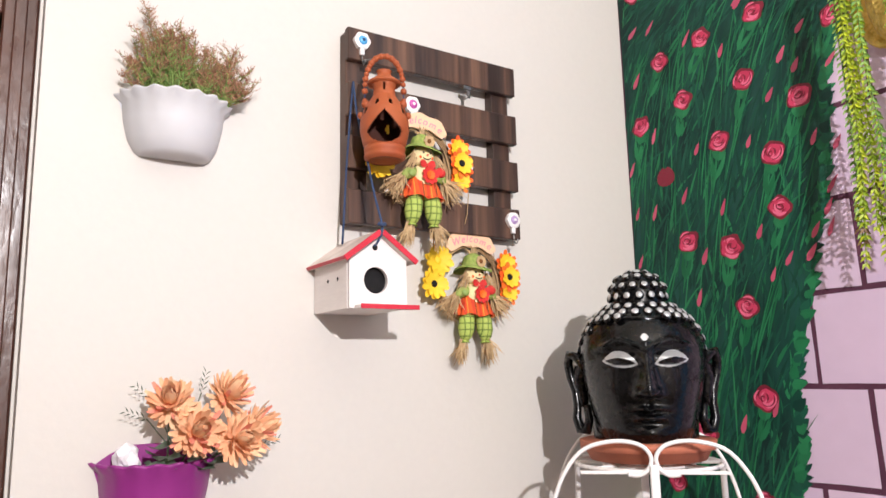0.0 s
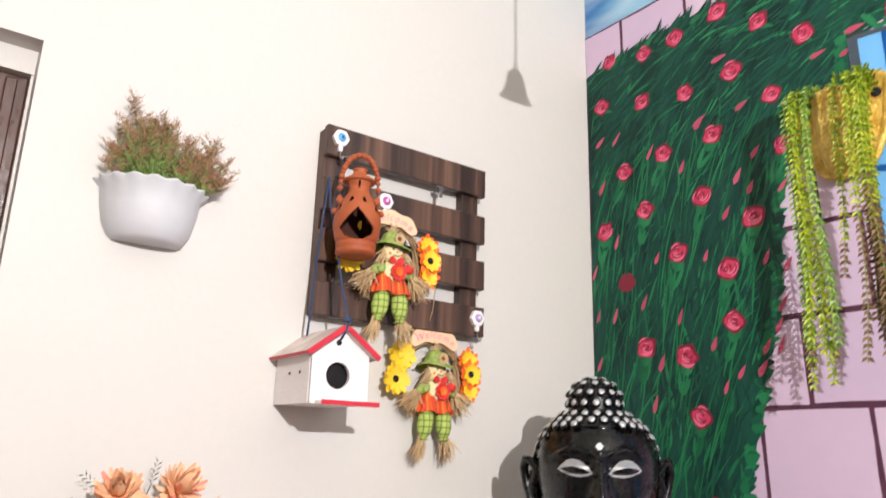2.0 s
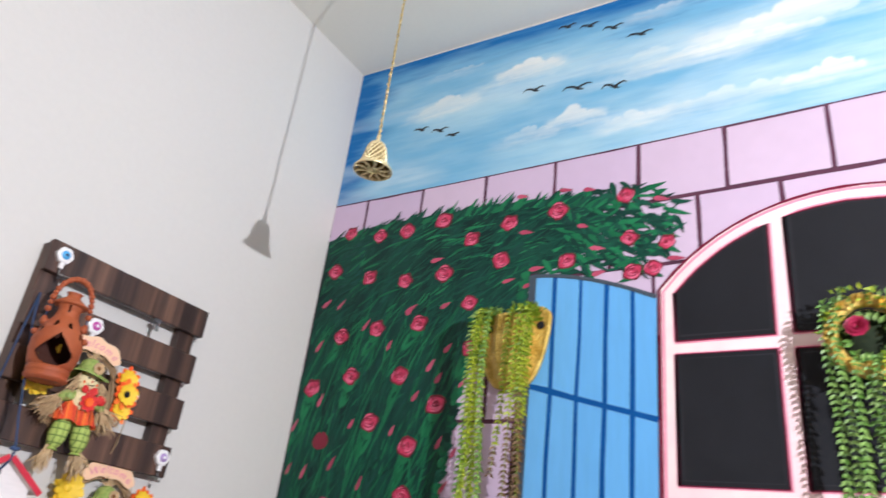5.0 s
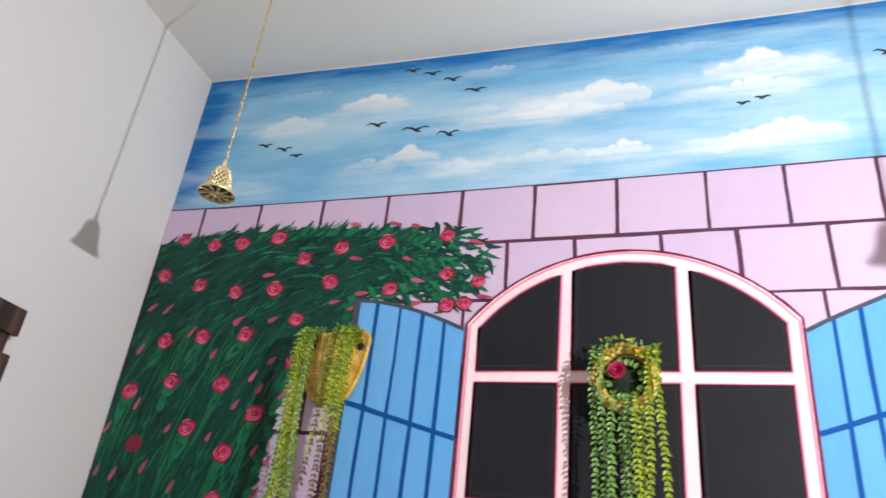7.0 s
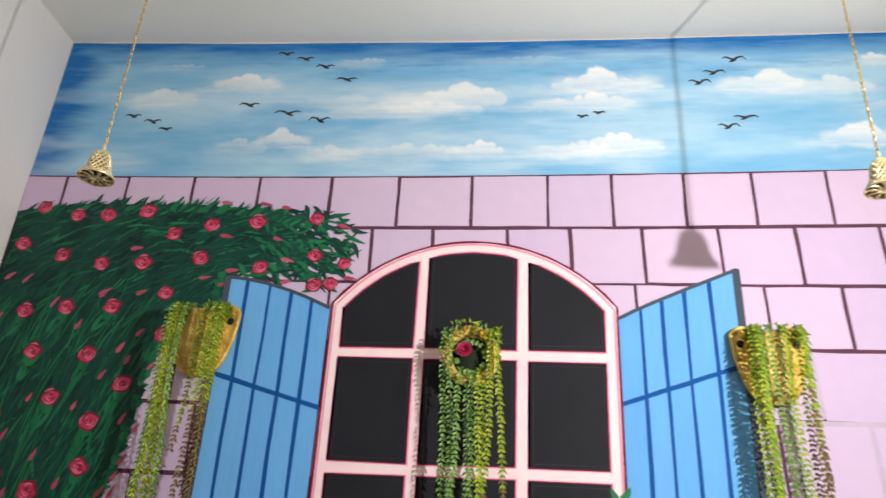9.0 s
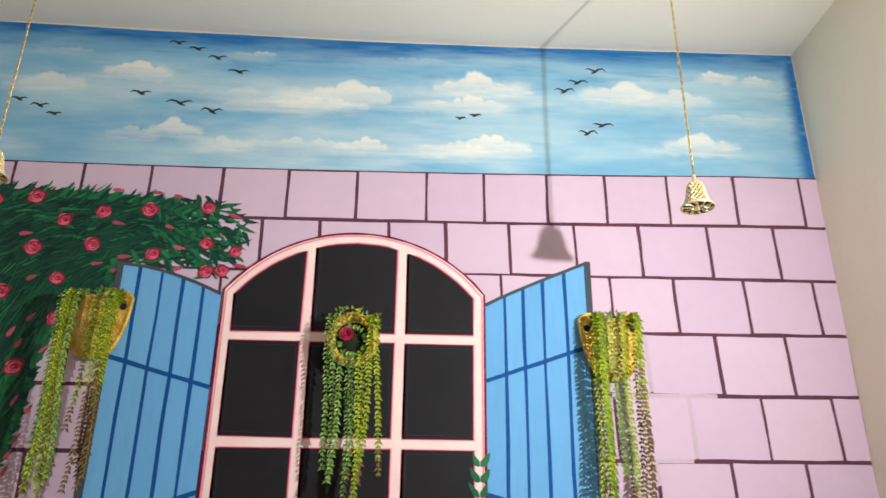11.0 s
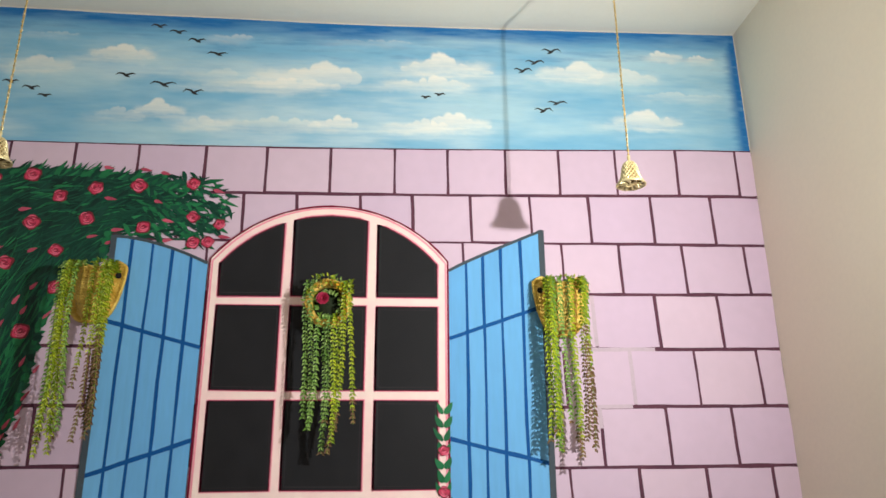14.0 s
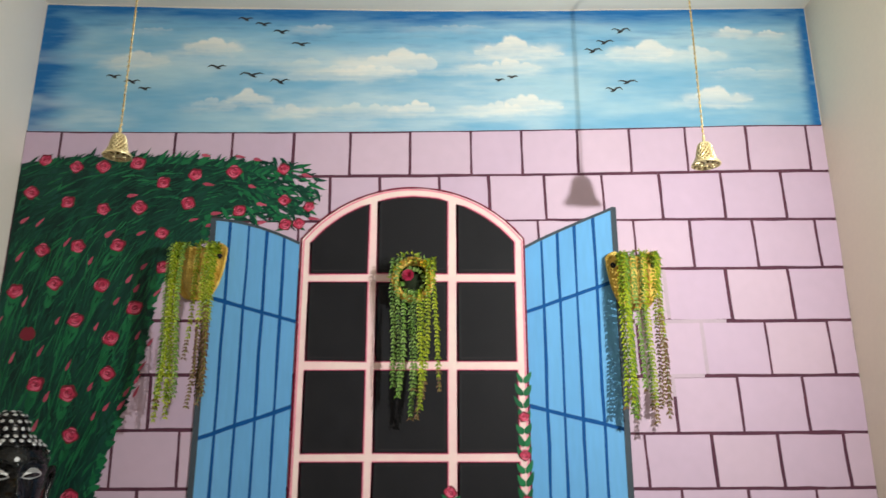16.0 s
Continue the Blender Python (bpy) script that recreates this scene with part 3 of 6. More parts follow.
def rose_mesh(seed):
    """A rose as the painter dabs it: a dark round, pink petals over it and a swirl in the heart. Radius 1."""
    r = random.Random(seed)
    bm = bmesh.new()
    old = []
    turn, odd = r.uniform(0, 6.28), r.choice((4, 5))
    lobe = lambda k: 1 + 0.09 * math.cos(odd * k * math.pi / 12 + turn) + r.uniform(-0.05, 0.05)

    def disc(cy, cz, rad, d, mi, squash=0.9):
        f = bm.faces.new([bm.verts.new((-d, cy + rad * lobe(k) * math.cos(k * math.pi / 12), cz + squash * rad * lobe(k) * math.sin(k * math.pi / 12))) for k in range(24)])
        f.material_index = mi

    def arc(cy, cz, rad, a0, a1, w, d, mi, squash=0.9):
        rows = []
        for k in range(9):
            a = lerp(a0, a1, k / 8)
            ww = w * math.sin(math.pi * (0.08 + 0.84 * k / 8))
            rows.append([bm.verts.new((-d, cy + (rad + s * ww) * math.cos(a), cz + squash * (rad + s * ww) * math.sin(a))) for s in (-0.5, 0.5)])
        for a, c in zip(rows, rows[1:]):
            bm.faces.new((a[0], a[1], c[1], c[0])).material_index = mi

    disc(0, 0, 1.0, 0.0, 1)
    disc(r.uniform(-0.08, 0.08), r.uniform(-0.12, 0.0), 0.80, 0.0004, 0)
    a = r.uniform(-0.4, 0.4)
    for rad, a0, a1, w, mi in ((0.74, 3.5, 5.3, 0.30, 2), (0.60, 3.3, 5.9, 0.13, 1), (0.46, 3.9, 6.2, 0.22, 2), (0.72, 0.3, 1.7, 0.18, 2), (0.56, 0.1, 2.3, 0.14, 1), (0.33, 2.7, 5.2, 0.13, 1), (0.38, -0.2, 1.9, 0.16, 2), (0.24, -0.6, 2.0, 0.13, 1),
                               (0.22, 3.6, 5.9, 0.14, 2), (0.10, 0.0, 4.6, 0.12, 1)):
        arc(r.uniform(-0.14, 0.14), 0.10 + r.uniform(-0.14, 0.14), rad, a0 + a, a1 + a, w, 0.0008 + 0.0002 * len(old), mi)
        old.append(mi)
    me = bpy.data.meshes.new("painted_rose")
    bm.to_mesh(me)
    bm.free()
    for m in (M["rose"], M["rosedark"], M["roselight"]):
        me.materials.append(m)
    return me


ROSES_UP = [(1.330, 2.626), (1.189, 2.593), (1.071, 2.594), (0.921, 2.610), (0.800, 2.519), (0.664, 2.557), (0.494, 2.570), (0.278, 2.583), (1.371, 2.473), (1.205, 2.429),
            (1.047, 2.398), (0.892, 2.405), (0.683, 2.424), (0.458, 2.390), (0.266, 2.438), (0.158, 2.409), (0.256, 2.328), (0.198, 2.332), (0.783, 2.288)]
ROSES_LOW = [(0.966, 2.235), (1.135, 2.231), (1.285, 2.214), (1.013, 2.060), (0.864, 1.963), (1.212, 2.068), (1.373, 2.035), (1.103, 1.912), (0.948, 1.836), (0.944, 1.692),
             (1.231, 1.649), (1.094, 1.613), (1.061, 1.448), (1.034, 1.212), (0.762, 2.138), (1.30, 1.34), (1.22, 1.12), (1.06, 0.95), (1.33, 0.98)]
meshes = [rose_mesh(s) for s in range(5)]
leaves = bmesh.new()
r = random.Random(31)
for k, (y, z) in enumerate(ROSES_UP + ROSES_LOW):
    size = r.uniform(0.029, 0.035) if k < len(ROSES_UP) else r.uniform(0.031, 0.038)
    if y < 0.35:
        size *= 0.85
    ob = new("painted_rose", meshes[k % 5])
    ob.matrix_world = Matrix.LocRotScale((WALL_X - 0.0050, y, z), Euler((r.uniform(-0.6, 0.6), 0, 0)), (1, size, size))
    ob.parent = wall_east
    if k >= 19 and z < 2.3:
        # stem and a pair of leaves under the bloom
        a = sweep(y, z)
        blade(leaves, y + math.sin(a) * 0.13, z - math.cos(a) * 0.15, 0.14, 0.006, a, -0.1, 0.0044 + 0.0002 * r.random())
        for s in (-1, 1):
            blade(leaves, y + math.sin(a) * 0.035, z - math.cos(a) * 0.055, r.uniform(0.045, 0.065), 0.022, a + s * r.uniform(0.4, 0.8), -s * 0.5, 0.0046 + 0.0003 * r.random())
        for s in (-1, 1, 1):
            blade(leaves, y + math.sin(a) * 0.09, z - math.cos(a) * 0.11, r.uniform(0.05, 0.085), 0.015, a + s * r.uniform(0.3, 0.6), -s * 0.4, 0.0045 + 0.0003 * r.random())
    else:
        for s in (-1, 1):
            blade(leaves, y + 0.01 * s, z - 0.012, r.uniform(0.04, 0.06), 0.016, r.uniform(1.2, 2.0) * s, 0.2, 0.0046)
part("painted_rose_leaves", leaves, M["blade2"], wall_east, "bright green leaves under the roses")
tagged(bpy.data.objects["painted_rose_leaves"], kind="stuff")
# the one plain dark red bloom
bm = bmesh.new()
face(bm, [(1.293 + 0.032 * math.cos(a) * (1 - 0.2 * math.sin(a)), 1.856 + 0.030 * math.sin(a) - 0.008 * (abs(math.cos(a)) < 0.3) * (math.sin(a) > 0)) for a in np.linspace(0, 2 * math.pi, 20, endpoint=False)], 0.0052)
part("painted_rose", bm, M["rosedark"], wall_east, "plain dark red painted bloom")

# shutters, drawn half open
def shutter(inner, outer, top, inner_low, outer_low, boards, rails):
    """top(y): upper edge; boards: joint lines; rails: bars as pairs of (y, z)."""
    z0 = 0.72
    edges = [inner] + boards + [outer]
    for a, c in zip(edges, edges[1:]):
        bm = bmesh.new()
        n = 4
        up = [(lerp(a, c, i / n), top(lerp(a, c, i / n))) for i in range(n + 1)]
        face(bm, [(a, z0)] + up + [(c, z0)], 0.0056)
        part("shutter_board", bm, M["blue"], wall_east)
    bm = bmesh.new()
    for b in boards:
        stroke(bm, wavy((b, top(b) - 0.002), (b + rng.uniform(-0.004, 0.004), z0), 9, 0.0022), [rng.uniform(0.009, 0.015) for _ in range(10)], 0.0062)
    for p, q in rails:
        stroke(bm, wavy(p, q, 6, 0.0015), [rng.uniform(0.013, 0.018) for _ in range(7)], 0.0066)
    part("shutter_lines", bm, M["blueline"], wall_east, "deep blue board and bar lines")
    bm = bmesh.new()
    n = 8
    s = 1 if outer > inner else -1
    stroke(bm, [(lerp(inner, outer + s * 0.012, i / n), top(lerp(inner, outer, i / n)) + 0.003) for i in range(n + 1)], [0.012] * (n + 1), 0.0070)
    stroke(bm, wavy((outer + s * 0.009, top(outer) + 0.006), (outer + s * 0.007, z0), 8, 0.001), [0.024] * 9, 0.0074)
    part("shutter_edge", bm, M["slate"], wall_east, "slate grey shutter edge")


shutter(0.190, 0.556, lambda y: 2.240 + 0.108 * (1 - ((0.556 - y) / 0.366) ** 1.7), 0.19, 0.57, [0.256, 0.331, 0.410, 0.492], [((0.560, 2.008), (0.188, 1.905)), ((0.566, 1.432), (0.188, 1.560))])
shutter(-0.772, -1.150, lambda y: 2.222 + 0.178 * ((-0.772 - y) / 0.378) ** 0.92, -0.77, -1.16, [-0.843, -0.912, -0.986, -1.068], [((-0.772, 1.946), (-1.150, 2.078)), ((-0.772, 1.563), (-1.154, 1.470))])

# the arched window
WC, WH, SPRING, RISE = -0.294, 0.474, 2.262, 0.232
ARC_R = (WH ** 2 + RISE ** 2) / (2 * RISE)


def arch(y, drop=0.0):
    """The height of the arch at y; drop sets it in from the outer edge."""
    return SPRING + RISE - ARC_R + math.sqrt(max((ARC_R - drop) ** 2 - (y - WC) ** 2, 0))


WB = 0.62
bm = bmesh.new()
n = 24
face(bm, [(WC + WH, WB)] + [(lerp(WC + WH, WC - WH, i / n), arch(lerp(WC + WH, WC - WH, i / n))) for i in range(n + 1)] + [(WC - WH, WB)], 0.0080)
part("window_frame", bm, M["frame"], wall_east, "cream pink painted window frame")
# maroon outline and pink shading lines
bm = bmesh.new()
line = [(WC + WH, WB), (WC + WH, 1.5)] + [(lerp(WC + WH, WC - WH, i / n), arch(lerp(WC + WH, WC - WH, i / n))) for i in range(n + 1)] + [(WC - WH, 1.5), (WC - WH, WB)]
stroke(bm, line, [rng.uniform(0.006, 0.009) for _ in line], 0.0086)
part("window_outline", bm, M["maroon"], wall_east, "maroon painted outline")
bm = bmesh.new()
inset = [(WC + (y - WC) * 0.981, z - (0.009 if z > 1.6 else 0)) for y, z in line]
stroke(bm, inset, [0.0075] * len(inset), 0.0084)
PANE_Y = [(0.138, -0.105), (-0.147, -0.441), (-0.486, -0.725)]
PANE_Z = [(9.0, 2.110), (2.072, 1.742), (1.704, 1.380), (1.344, 1.02), (0.985, 0.66)]
panes = []
for a, c in PANE_Y:
    for z1, z0 in PANE_Z:
        m = 8
        if z1 > 5:
            top = [(lerp(a, c, i / m), arch(lerp(a, c, i / m), 0.043)) for i in range(m + 1)]
        else:
            top = [(a, z1), (c, z1)]
        jit = lambda: rng.uniform(-0.002, 0.002)
        pts = [(a + jit(), z0 + jit())] + [(y, z + jit() * 0.5) for y, z in top] + [(c + jit(), z0 + jit())]
        panes.append(pts)
        stroke(bm, pts + pts[:2], 0.016, 0.0084)
part("window_shading", bm, M["hotpink"], wall_east, "soft pink edge lines on the frame")
for pts in panes:
    cy = sum(p[0] for p in pts) / len(pts)
    cz = sum(p[1] for p in pts) / len(pts)
    bm = bmesh.new()
    face(bm, pts, 0.0092)
    stroke(bm, pts + pts[:2], 0.0045, 0.0100, 1)
    grow = lambda k: [(cy + (y - cy) * (1 - k), cz + (z - cz) * (1 - k)) for y, z in pts]
    soft = grow(0.075)
    stroke(bm, soft + soft[:1], [rng.uniform(0.001, 0.006) for _ in range(len(soft) + 1)], 0.0096, 2)
    part("window_pane", bm, [M["pane"], M["maroon"], M["paneedge"]], wall_east)

# the rose vine beside the window, and the blooms low in it
r = random.Random(12)
bm = bmesh.new()
for i in range(18):
    z = 1.690 - i * 0.050
    for s in (-1, 1):
        blade(bm, -0.748 + s * 0.004, z - 0.035, r.uniform(0.045, 0.062), r.uniform(0.020, 0.028), -s * r.uniform(0.5, 0.9), s * 0.3, 0.0106 + 0.0006 * (i % 2))
for y, z in ((-0.452, 1.215), (-0.40, 1.16), (-0.50, 1.14)):
    for s in (-1, 0, 1):
        blade(bm, y + s * 0.01, z - 0.03, 0.06, 0.022, s * 0.9, 0.1, 0.0112)
part("painted_vine", bm, M["blade2"], wall_east, "green painted climbing vine")
for k, (y, z, s) in enumerate(((-0.748, 1.520, 0.022), (-0.748, 1.372, 0.023), (-0.750, 1.20, 0.023), (-0.452, 1.232, 0.026), (-0.40, 1.16, 0.024))):
    ob = new("painted_rose", meshes[k % 5])
    ob.matrix_world = Matrix.LocRotScale((WALL_X - 0.0120, y, z), Euler((r.uniform(-0.6, 0.6), 0, 0)), (0.5, s, s))
    ob.parent = wall_east

# ---- materials of the things ----
M.update(
    whitepot=mat("white_ceramic_pot", lin(206, 205, 208), 0.55, var=0.03, scale=30, bump=0.03),
    purple=mat("purple_plastic", lin(150, 50, 134), 0.42, var=0.08, scale=30, bump=0.03, col2=lin(138, 42, 122)),
    soil=mat("dry_soil", lin(70, 52, 40), 0.95, var=0.3, scale=90, bump=0.5),
    heath=mat("fresh_green_sprigs", lin(96, 136, 58), 0.6, var=0.2, rnd="island", col2=lin(158, 176, 96), bump=0),
    heathtop=mat("russet_sprigs", lin(140, 92, 70), 0.6, var=0.2, rnd="island", col2=lin(184, 138, 104), bump=0),
    coral=mat("coral_cloth_petals", lin(250, 210, 168), 0.75, var=0.14, rnd="island", col2=lin(244, 182, 138), bump=0.1),
    coralheart=mat("deep_coral_heart", lin(236, 152, 130), 0.7, var=0.2, bump=0.1),
    greyleaf=mat("grey_green_cloth_leaf", lin(104, 116, 100), 0.6, var=0.2, rnd="island", col2=lin(82, 98, 78), bump=0.1),
    tissue=mat("white_tissue", lin(240, 236, 240), 0.8, var=0.05, bump=0.2),
    darkwood=mat("dark_laminated_wood", lin(62, 44, 38), 0.5, var=0.65, scale=1.0, big=0.35, bump=0.12, stretch=(75, 12, 3), col2=lin(92, 66, 52)),
    terracotta=mat("terracotta", lin(172, 88, 46), 0.65, var=0.15, scale=60, big=8, bump=0.1, col2=lin(156, 74, 38)),
    clay=mat("clay_pot", lin(178, 104, 78), 0.7, var=0.15, scale=50, bump=0.1),
    clayinside=mat("dark_clay_inside", lin(70, 34, 22), 0.9, var=0.2, bump=0.1),
    white=mat("white_gloss_paint", lin(240, 236, 234), 0.3, var=0.03, bump=0.02),
    birdwhite=mat("white_painted_wood", lin(236, 228, 224), 0.5, var=0.06, scale=30, bump=0.06, stretch=(1, 1, 6)),
    roofwood=mat("weathered_white_roof", lin(206, 188, 178), 0.55, var=0.15, scale=40, big=14, bump=0.1, col2=lin(222, 208, 200)),
    red=mat("red_gloss_paint", lin(200, 44, 62), 0.4, var=0.1, bump=0.05),
    dark=mat("hole_shade_and_black_parts", lin(20, 18, 20), 0.9, var=0.2, bump=0),
    cord=mat("navy_cord", lin(52, 70, 104), 0.8, var=0.3, scale=300, bump=0.3),
    peach=mat("peach_painted_board", lin(246, 202, 164), 0.5, var=0.05, bump=0.04),
    lettering=mat("pink_lettering", lin(226, 134, 164), 0.5, var=0.05, bump=0),
    straw=mat("straw_raffia", lin(204, 174, 130), 0.8, var=0.25, rnd="island", col2=lin(172, 140, 100), bump=0),
    twig=mat("brown_twig_ring", lin(150, 120, 86), 0.85, var=0.3, rnd="island", col2=lin(184, 152, 112), bump=0.1),
    yellow=mat("yellow_cloth_petal", lin(246, 200, 34), 0.6, var=0.12, rnd="island", col2=lin(250, 216, 60), bump=0.05),
    orange=mat("orange_cloth_petal", lin(242, 112, 34), 0.6, var=0.15, rnd="object", col2=lin(248, 188, 40), bump=0.05),
    orangered=mat("orange_red_cloth_petal", lin(240, 92, 30), 0.7, var=0.15, rnd="object", col2=lin(246, 128, 36), bump=0.05),
    brownheart=mat("brown_felt", lin(120, 78, 40), 0.9, var=0.2, bump=0.1),
    greencloth=mat("green_checked_cloth", lin(172, 186, 100), 0.8, var=0.35, scale=2, big=1, bump=0.2, stretch=(160, 160, 120), col2=lin(116, 140, 60)),
    skincloth=mat("pale_doll_cloth", lin(240, 220, 168), 0.8, var=0.04, bump=0.1),
    redcloth=mat("red_cloth", lin(206, 48, 44), 0.8, var=0.15, bump=0.15),
    eyeblue=mat("blue_enamel", lin(88, 168, 222), 0.25, var=0.05, bump=0),
    eyepink=mat("magenta_enamel", lin(196, 84, 164), 0.25, var=0.05, bump=0),
    eyelilac=mat("lilac_enamel", lin(178, 150, 200), 0.25, var=0.05, bump=0),
    steel=mat("grey_steel", lin(150, 148, 146), 0.35, 1.0, var=0.1, bump=0.05),
    black=mat("black_gloss_stone", lin(5, 5, 6), 0.26, var=0.2, scale=70, big=9, bump=0.06, spec=0.3, coat=0.22),
    silver=mat("silver_paint", lin(196, 196, 196), 0.45, 0.45, var=0.2, scale=80, bump=0.2),
    gold=mat("gold_ceramic", lin(216, 174, 70), 0.4, 0.3, var=0.22, scale=120, big=22, bump=0.7, col2=lin(236, 202, 104)),
    brass=mat("bright_brass", lin(238, 222, 172), 0.34, 0.75, var=0.15, scale=120, bump=0.1),
    brassshade=mat("bell_inside_shade", lin(150, 120, 66), 0.5, 0.5, var=0.2, bump=0.1),
    bead=mat("gold_bead_chain", lin(214, 188, 120), 0.28, 0.9, var=0.3, scale=200, bump=0.2),
    leafA=mat("fresh_green_plastic_leaf", lin(112, 140, 14), 0.45, var=0.2, rnd="island", col2=lin(172, 182, 34), bump=0),
    leafB=mat("soft_green_plastic_leaf", lin(88, 128, 44), 0.45, var=0.2, rnd="island", col2=lin(138, 168, 86), bump=0),
    leafBrown=mat("brown_faded_leaf", lin(104, 76, 50), 0.6, var=0.2, rnd="island", col2=lin(128, 102, 62), bump=0),
    darkmoss=mat("dark_moss_cloth", lin(52, 70, 30), 0.9, var=0.3, scale=60, bump=0.3, col2=lin(30, 40, 20)),
    magenta=mat("magenta_cloth_flower", lin(176, 40, 76), 0.6, var=0.15, rnd="island", col2=lin(170, 32, 76), bump=0),
)


def banded(m, bands):
    """Woven bands over a cloth: each band is an axis, a count of bands a metre, the share that it covers and a colour."""
    n, l = m.node_tree.nodes, m.node_tree.links
    b = n["Principled BSDF"]
    base = b.inputs["Base Color"].links[0].from_socket
    tc = n.new("ShaderNodeTexCoord")
    sep = n.new("ShaderNodeSeparateXYZ")
    l.new(tc.outputs["Object"], sep.inputs[0])
    for axis, count, share, phase, colour, strength in bands:
        mul = n.new("ShaderNodeMath")
        mul.operation = "MULTIPLY_ADD"
        mul.inputs[1].default_value, mul.inputs[2].default_value = count, phase
        l.new(sep.outputs[axis], mul.inputs[0])
        fr = n.new("ShaderNodeMath")
        fr.operation = "FRACT"
        l.new(mul.outputs[0], fr.inputs[0])
        lt = n.new("ShaderNodeMath")
        lt.operation, lt.inputs[1].default_value = "LESS_THAN", share
        l.new(fr.outputs[0], lt.inputs[0])
        k = n.new("ShaderNodeMath")
        k.operation, k.inputs[1].default_value = "MULTIPLY", strength
        l.new(lt.outputs[0], k.inputs[0])
        mix = n.new("ShaderNodeMix")
        mix.data_type = "RGBA"
        mix.inputs["B"].default_value = (*colour, 1)
        l.new(base, mix.inputs["A"])
        l.new(k.outputs[0], mix.inputs["Factor"])
        base = mix.outputs["Result"]
    l.new(base, b.inputs["Base Color"])
    return m


M["plaid"] = banded(mat("green_plaid_cloth", lin(186, 200, 104), 0.85, var=0.12, scale=300, big=40, bump=0.15, col2=lin(172, 190, 92)),
                    [(0, 95, 0.30, 0.2, lin(128, 152, 62), 0.6), (2, 80, 0.30, 0.1, lin(128, 152, 62), 0.6), (0, 95, 0.09, 0.1, lin(70, 92, 44), 0.8), (2, 80, 0.09, 0.0, lin(70, 92, 44), 0.8)])
M["checks"] = banded(mat("orange_striped_cloth", lin(236, 96, 38), 0.85, var=0.12, scale=300, big=40, bump=0.15, col2=lin(228, 82, 34)),
                     [(0, 62, 0.34, 0.1, lin(196, 52, 36), 0.7), (0, 62, 0.12, 0.6, lin(246, 170, 60), 0.6), (0, 31, 0.10, 0.35, lin(92, 36, 30), 0.8)])


def quad(bm, pts, mi=0, sm=False):
    f = bm.faces.new([bm.verts.new(p) for p in pts])
    f.material_index, f.smooth = mi, sm
    return f


def leaf(bm, base, d, up, length, w, mi=0, cup=0.15):
    """A small pointed leaf of four faces from base along d; up is its upper side."""
    d = Vector(d).normalized()
    s = d.cross(Vector(up)).normalized()
    u = s.cross(d)
    base = Vector(base)
    a = bm.verts.new(base)
    m1, m2 = bm.verts.new(base + d * length * 0.45 - u * length * cup * 0.3), bm.verts.new(base + d * length)
    l1, r1 = bm.verts.new(base + d * length * 0.42 + s * w / 2 + u * length * cup * 0.5), bm.verts.new(base + d * length * 0.42 - s * w / 2 + u * length * cup * 0.5)
    for f in ((a, l1, m1), (a, m1, r1), (l1, m2, m1), (m1, m2, r1)):
        bm.faces.new(f).material_index = mi


def petal(bm, c, d, up, length, w, curl, mi=0, r0=0.0):
    """A petal of six faces that starts r0 from c, runs along d and curls towards up."""
    d, c = Vector(d).normalized(), Vector(c)
    s = d.cross(Vector(up)).normalized()
    u = s.cross(d)
    rows = []
    for t, k in ((0.0, 0.45), (0.45, 1.0), (0.82, 0.95), (1.0, 0.45)):
        p = c + d * (r0 + length * t) + u * curl * length * t * t
        rows.append([bm.verts.new(p + s * k * w / 2 + u * 0.08 * w), bm.verts.new(p - u * 0.04 * w), bm.verts.new(p - s * k * w / 2 + u * 0.08 * w)])
    for a, b in zip(rows, rows[1:]):
        for i in (0, 1):
            f = bm.faces.new((a[i], a[i + 1], b[i + 1], b[i]))
            f.material_index, f.smooth = mi, True


def basis(n):
    n = Vector(n).normalized()
    s = n.cross(Vector((0.1, 0.2, 1))).normalized()
    return n, s, n.cross(s)


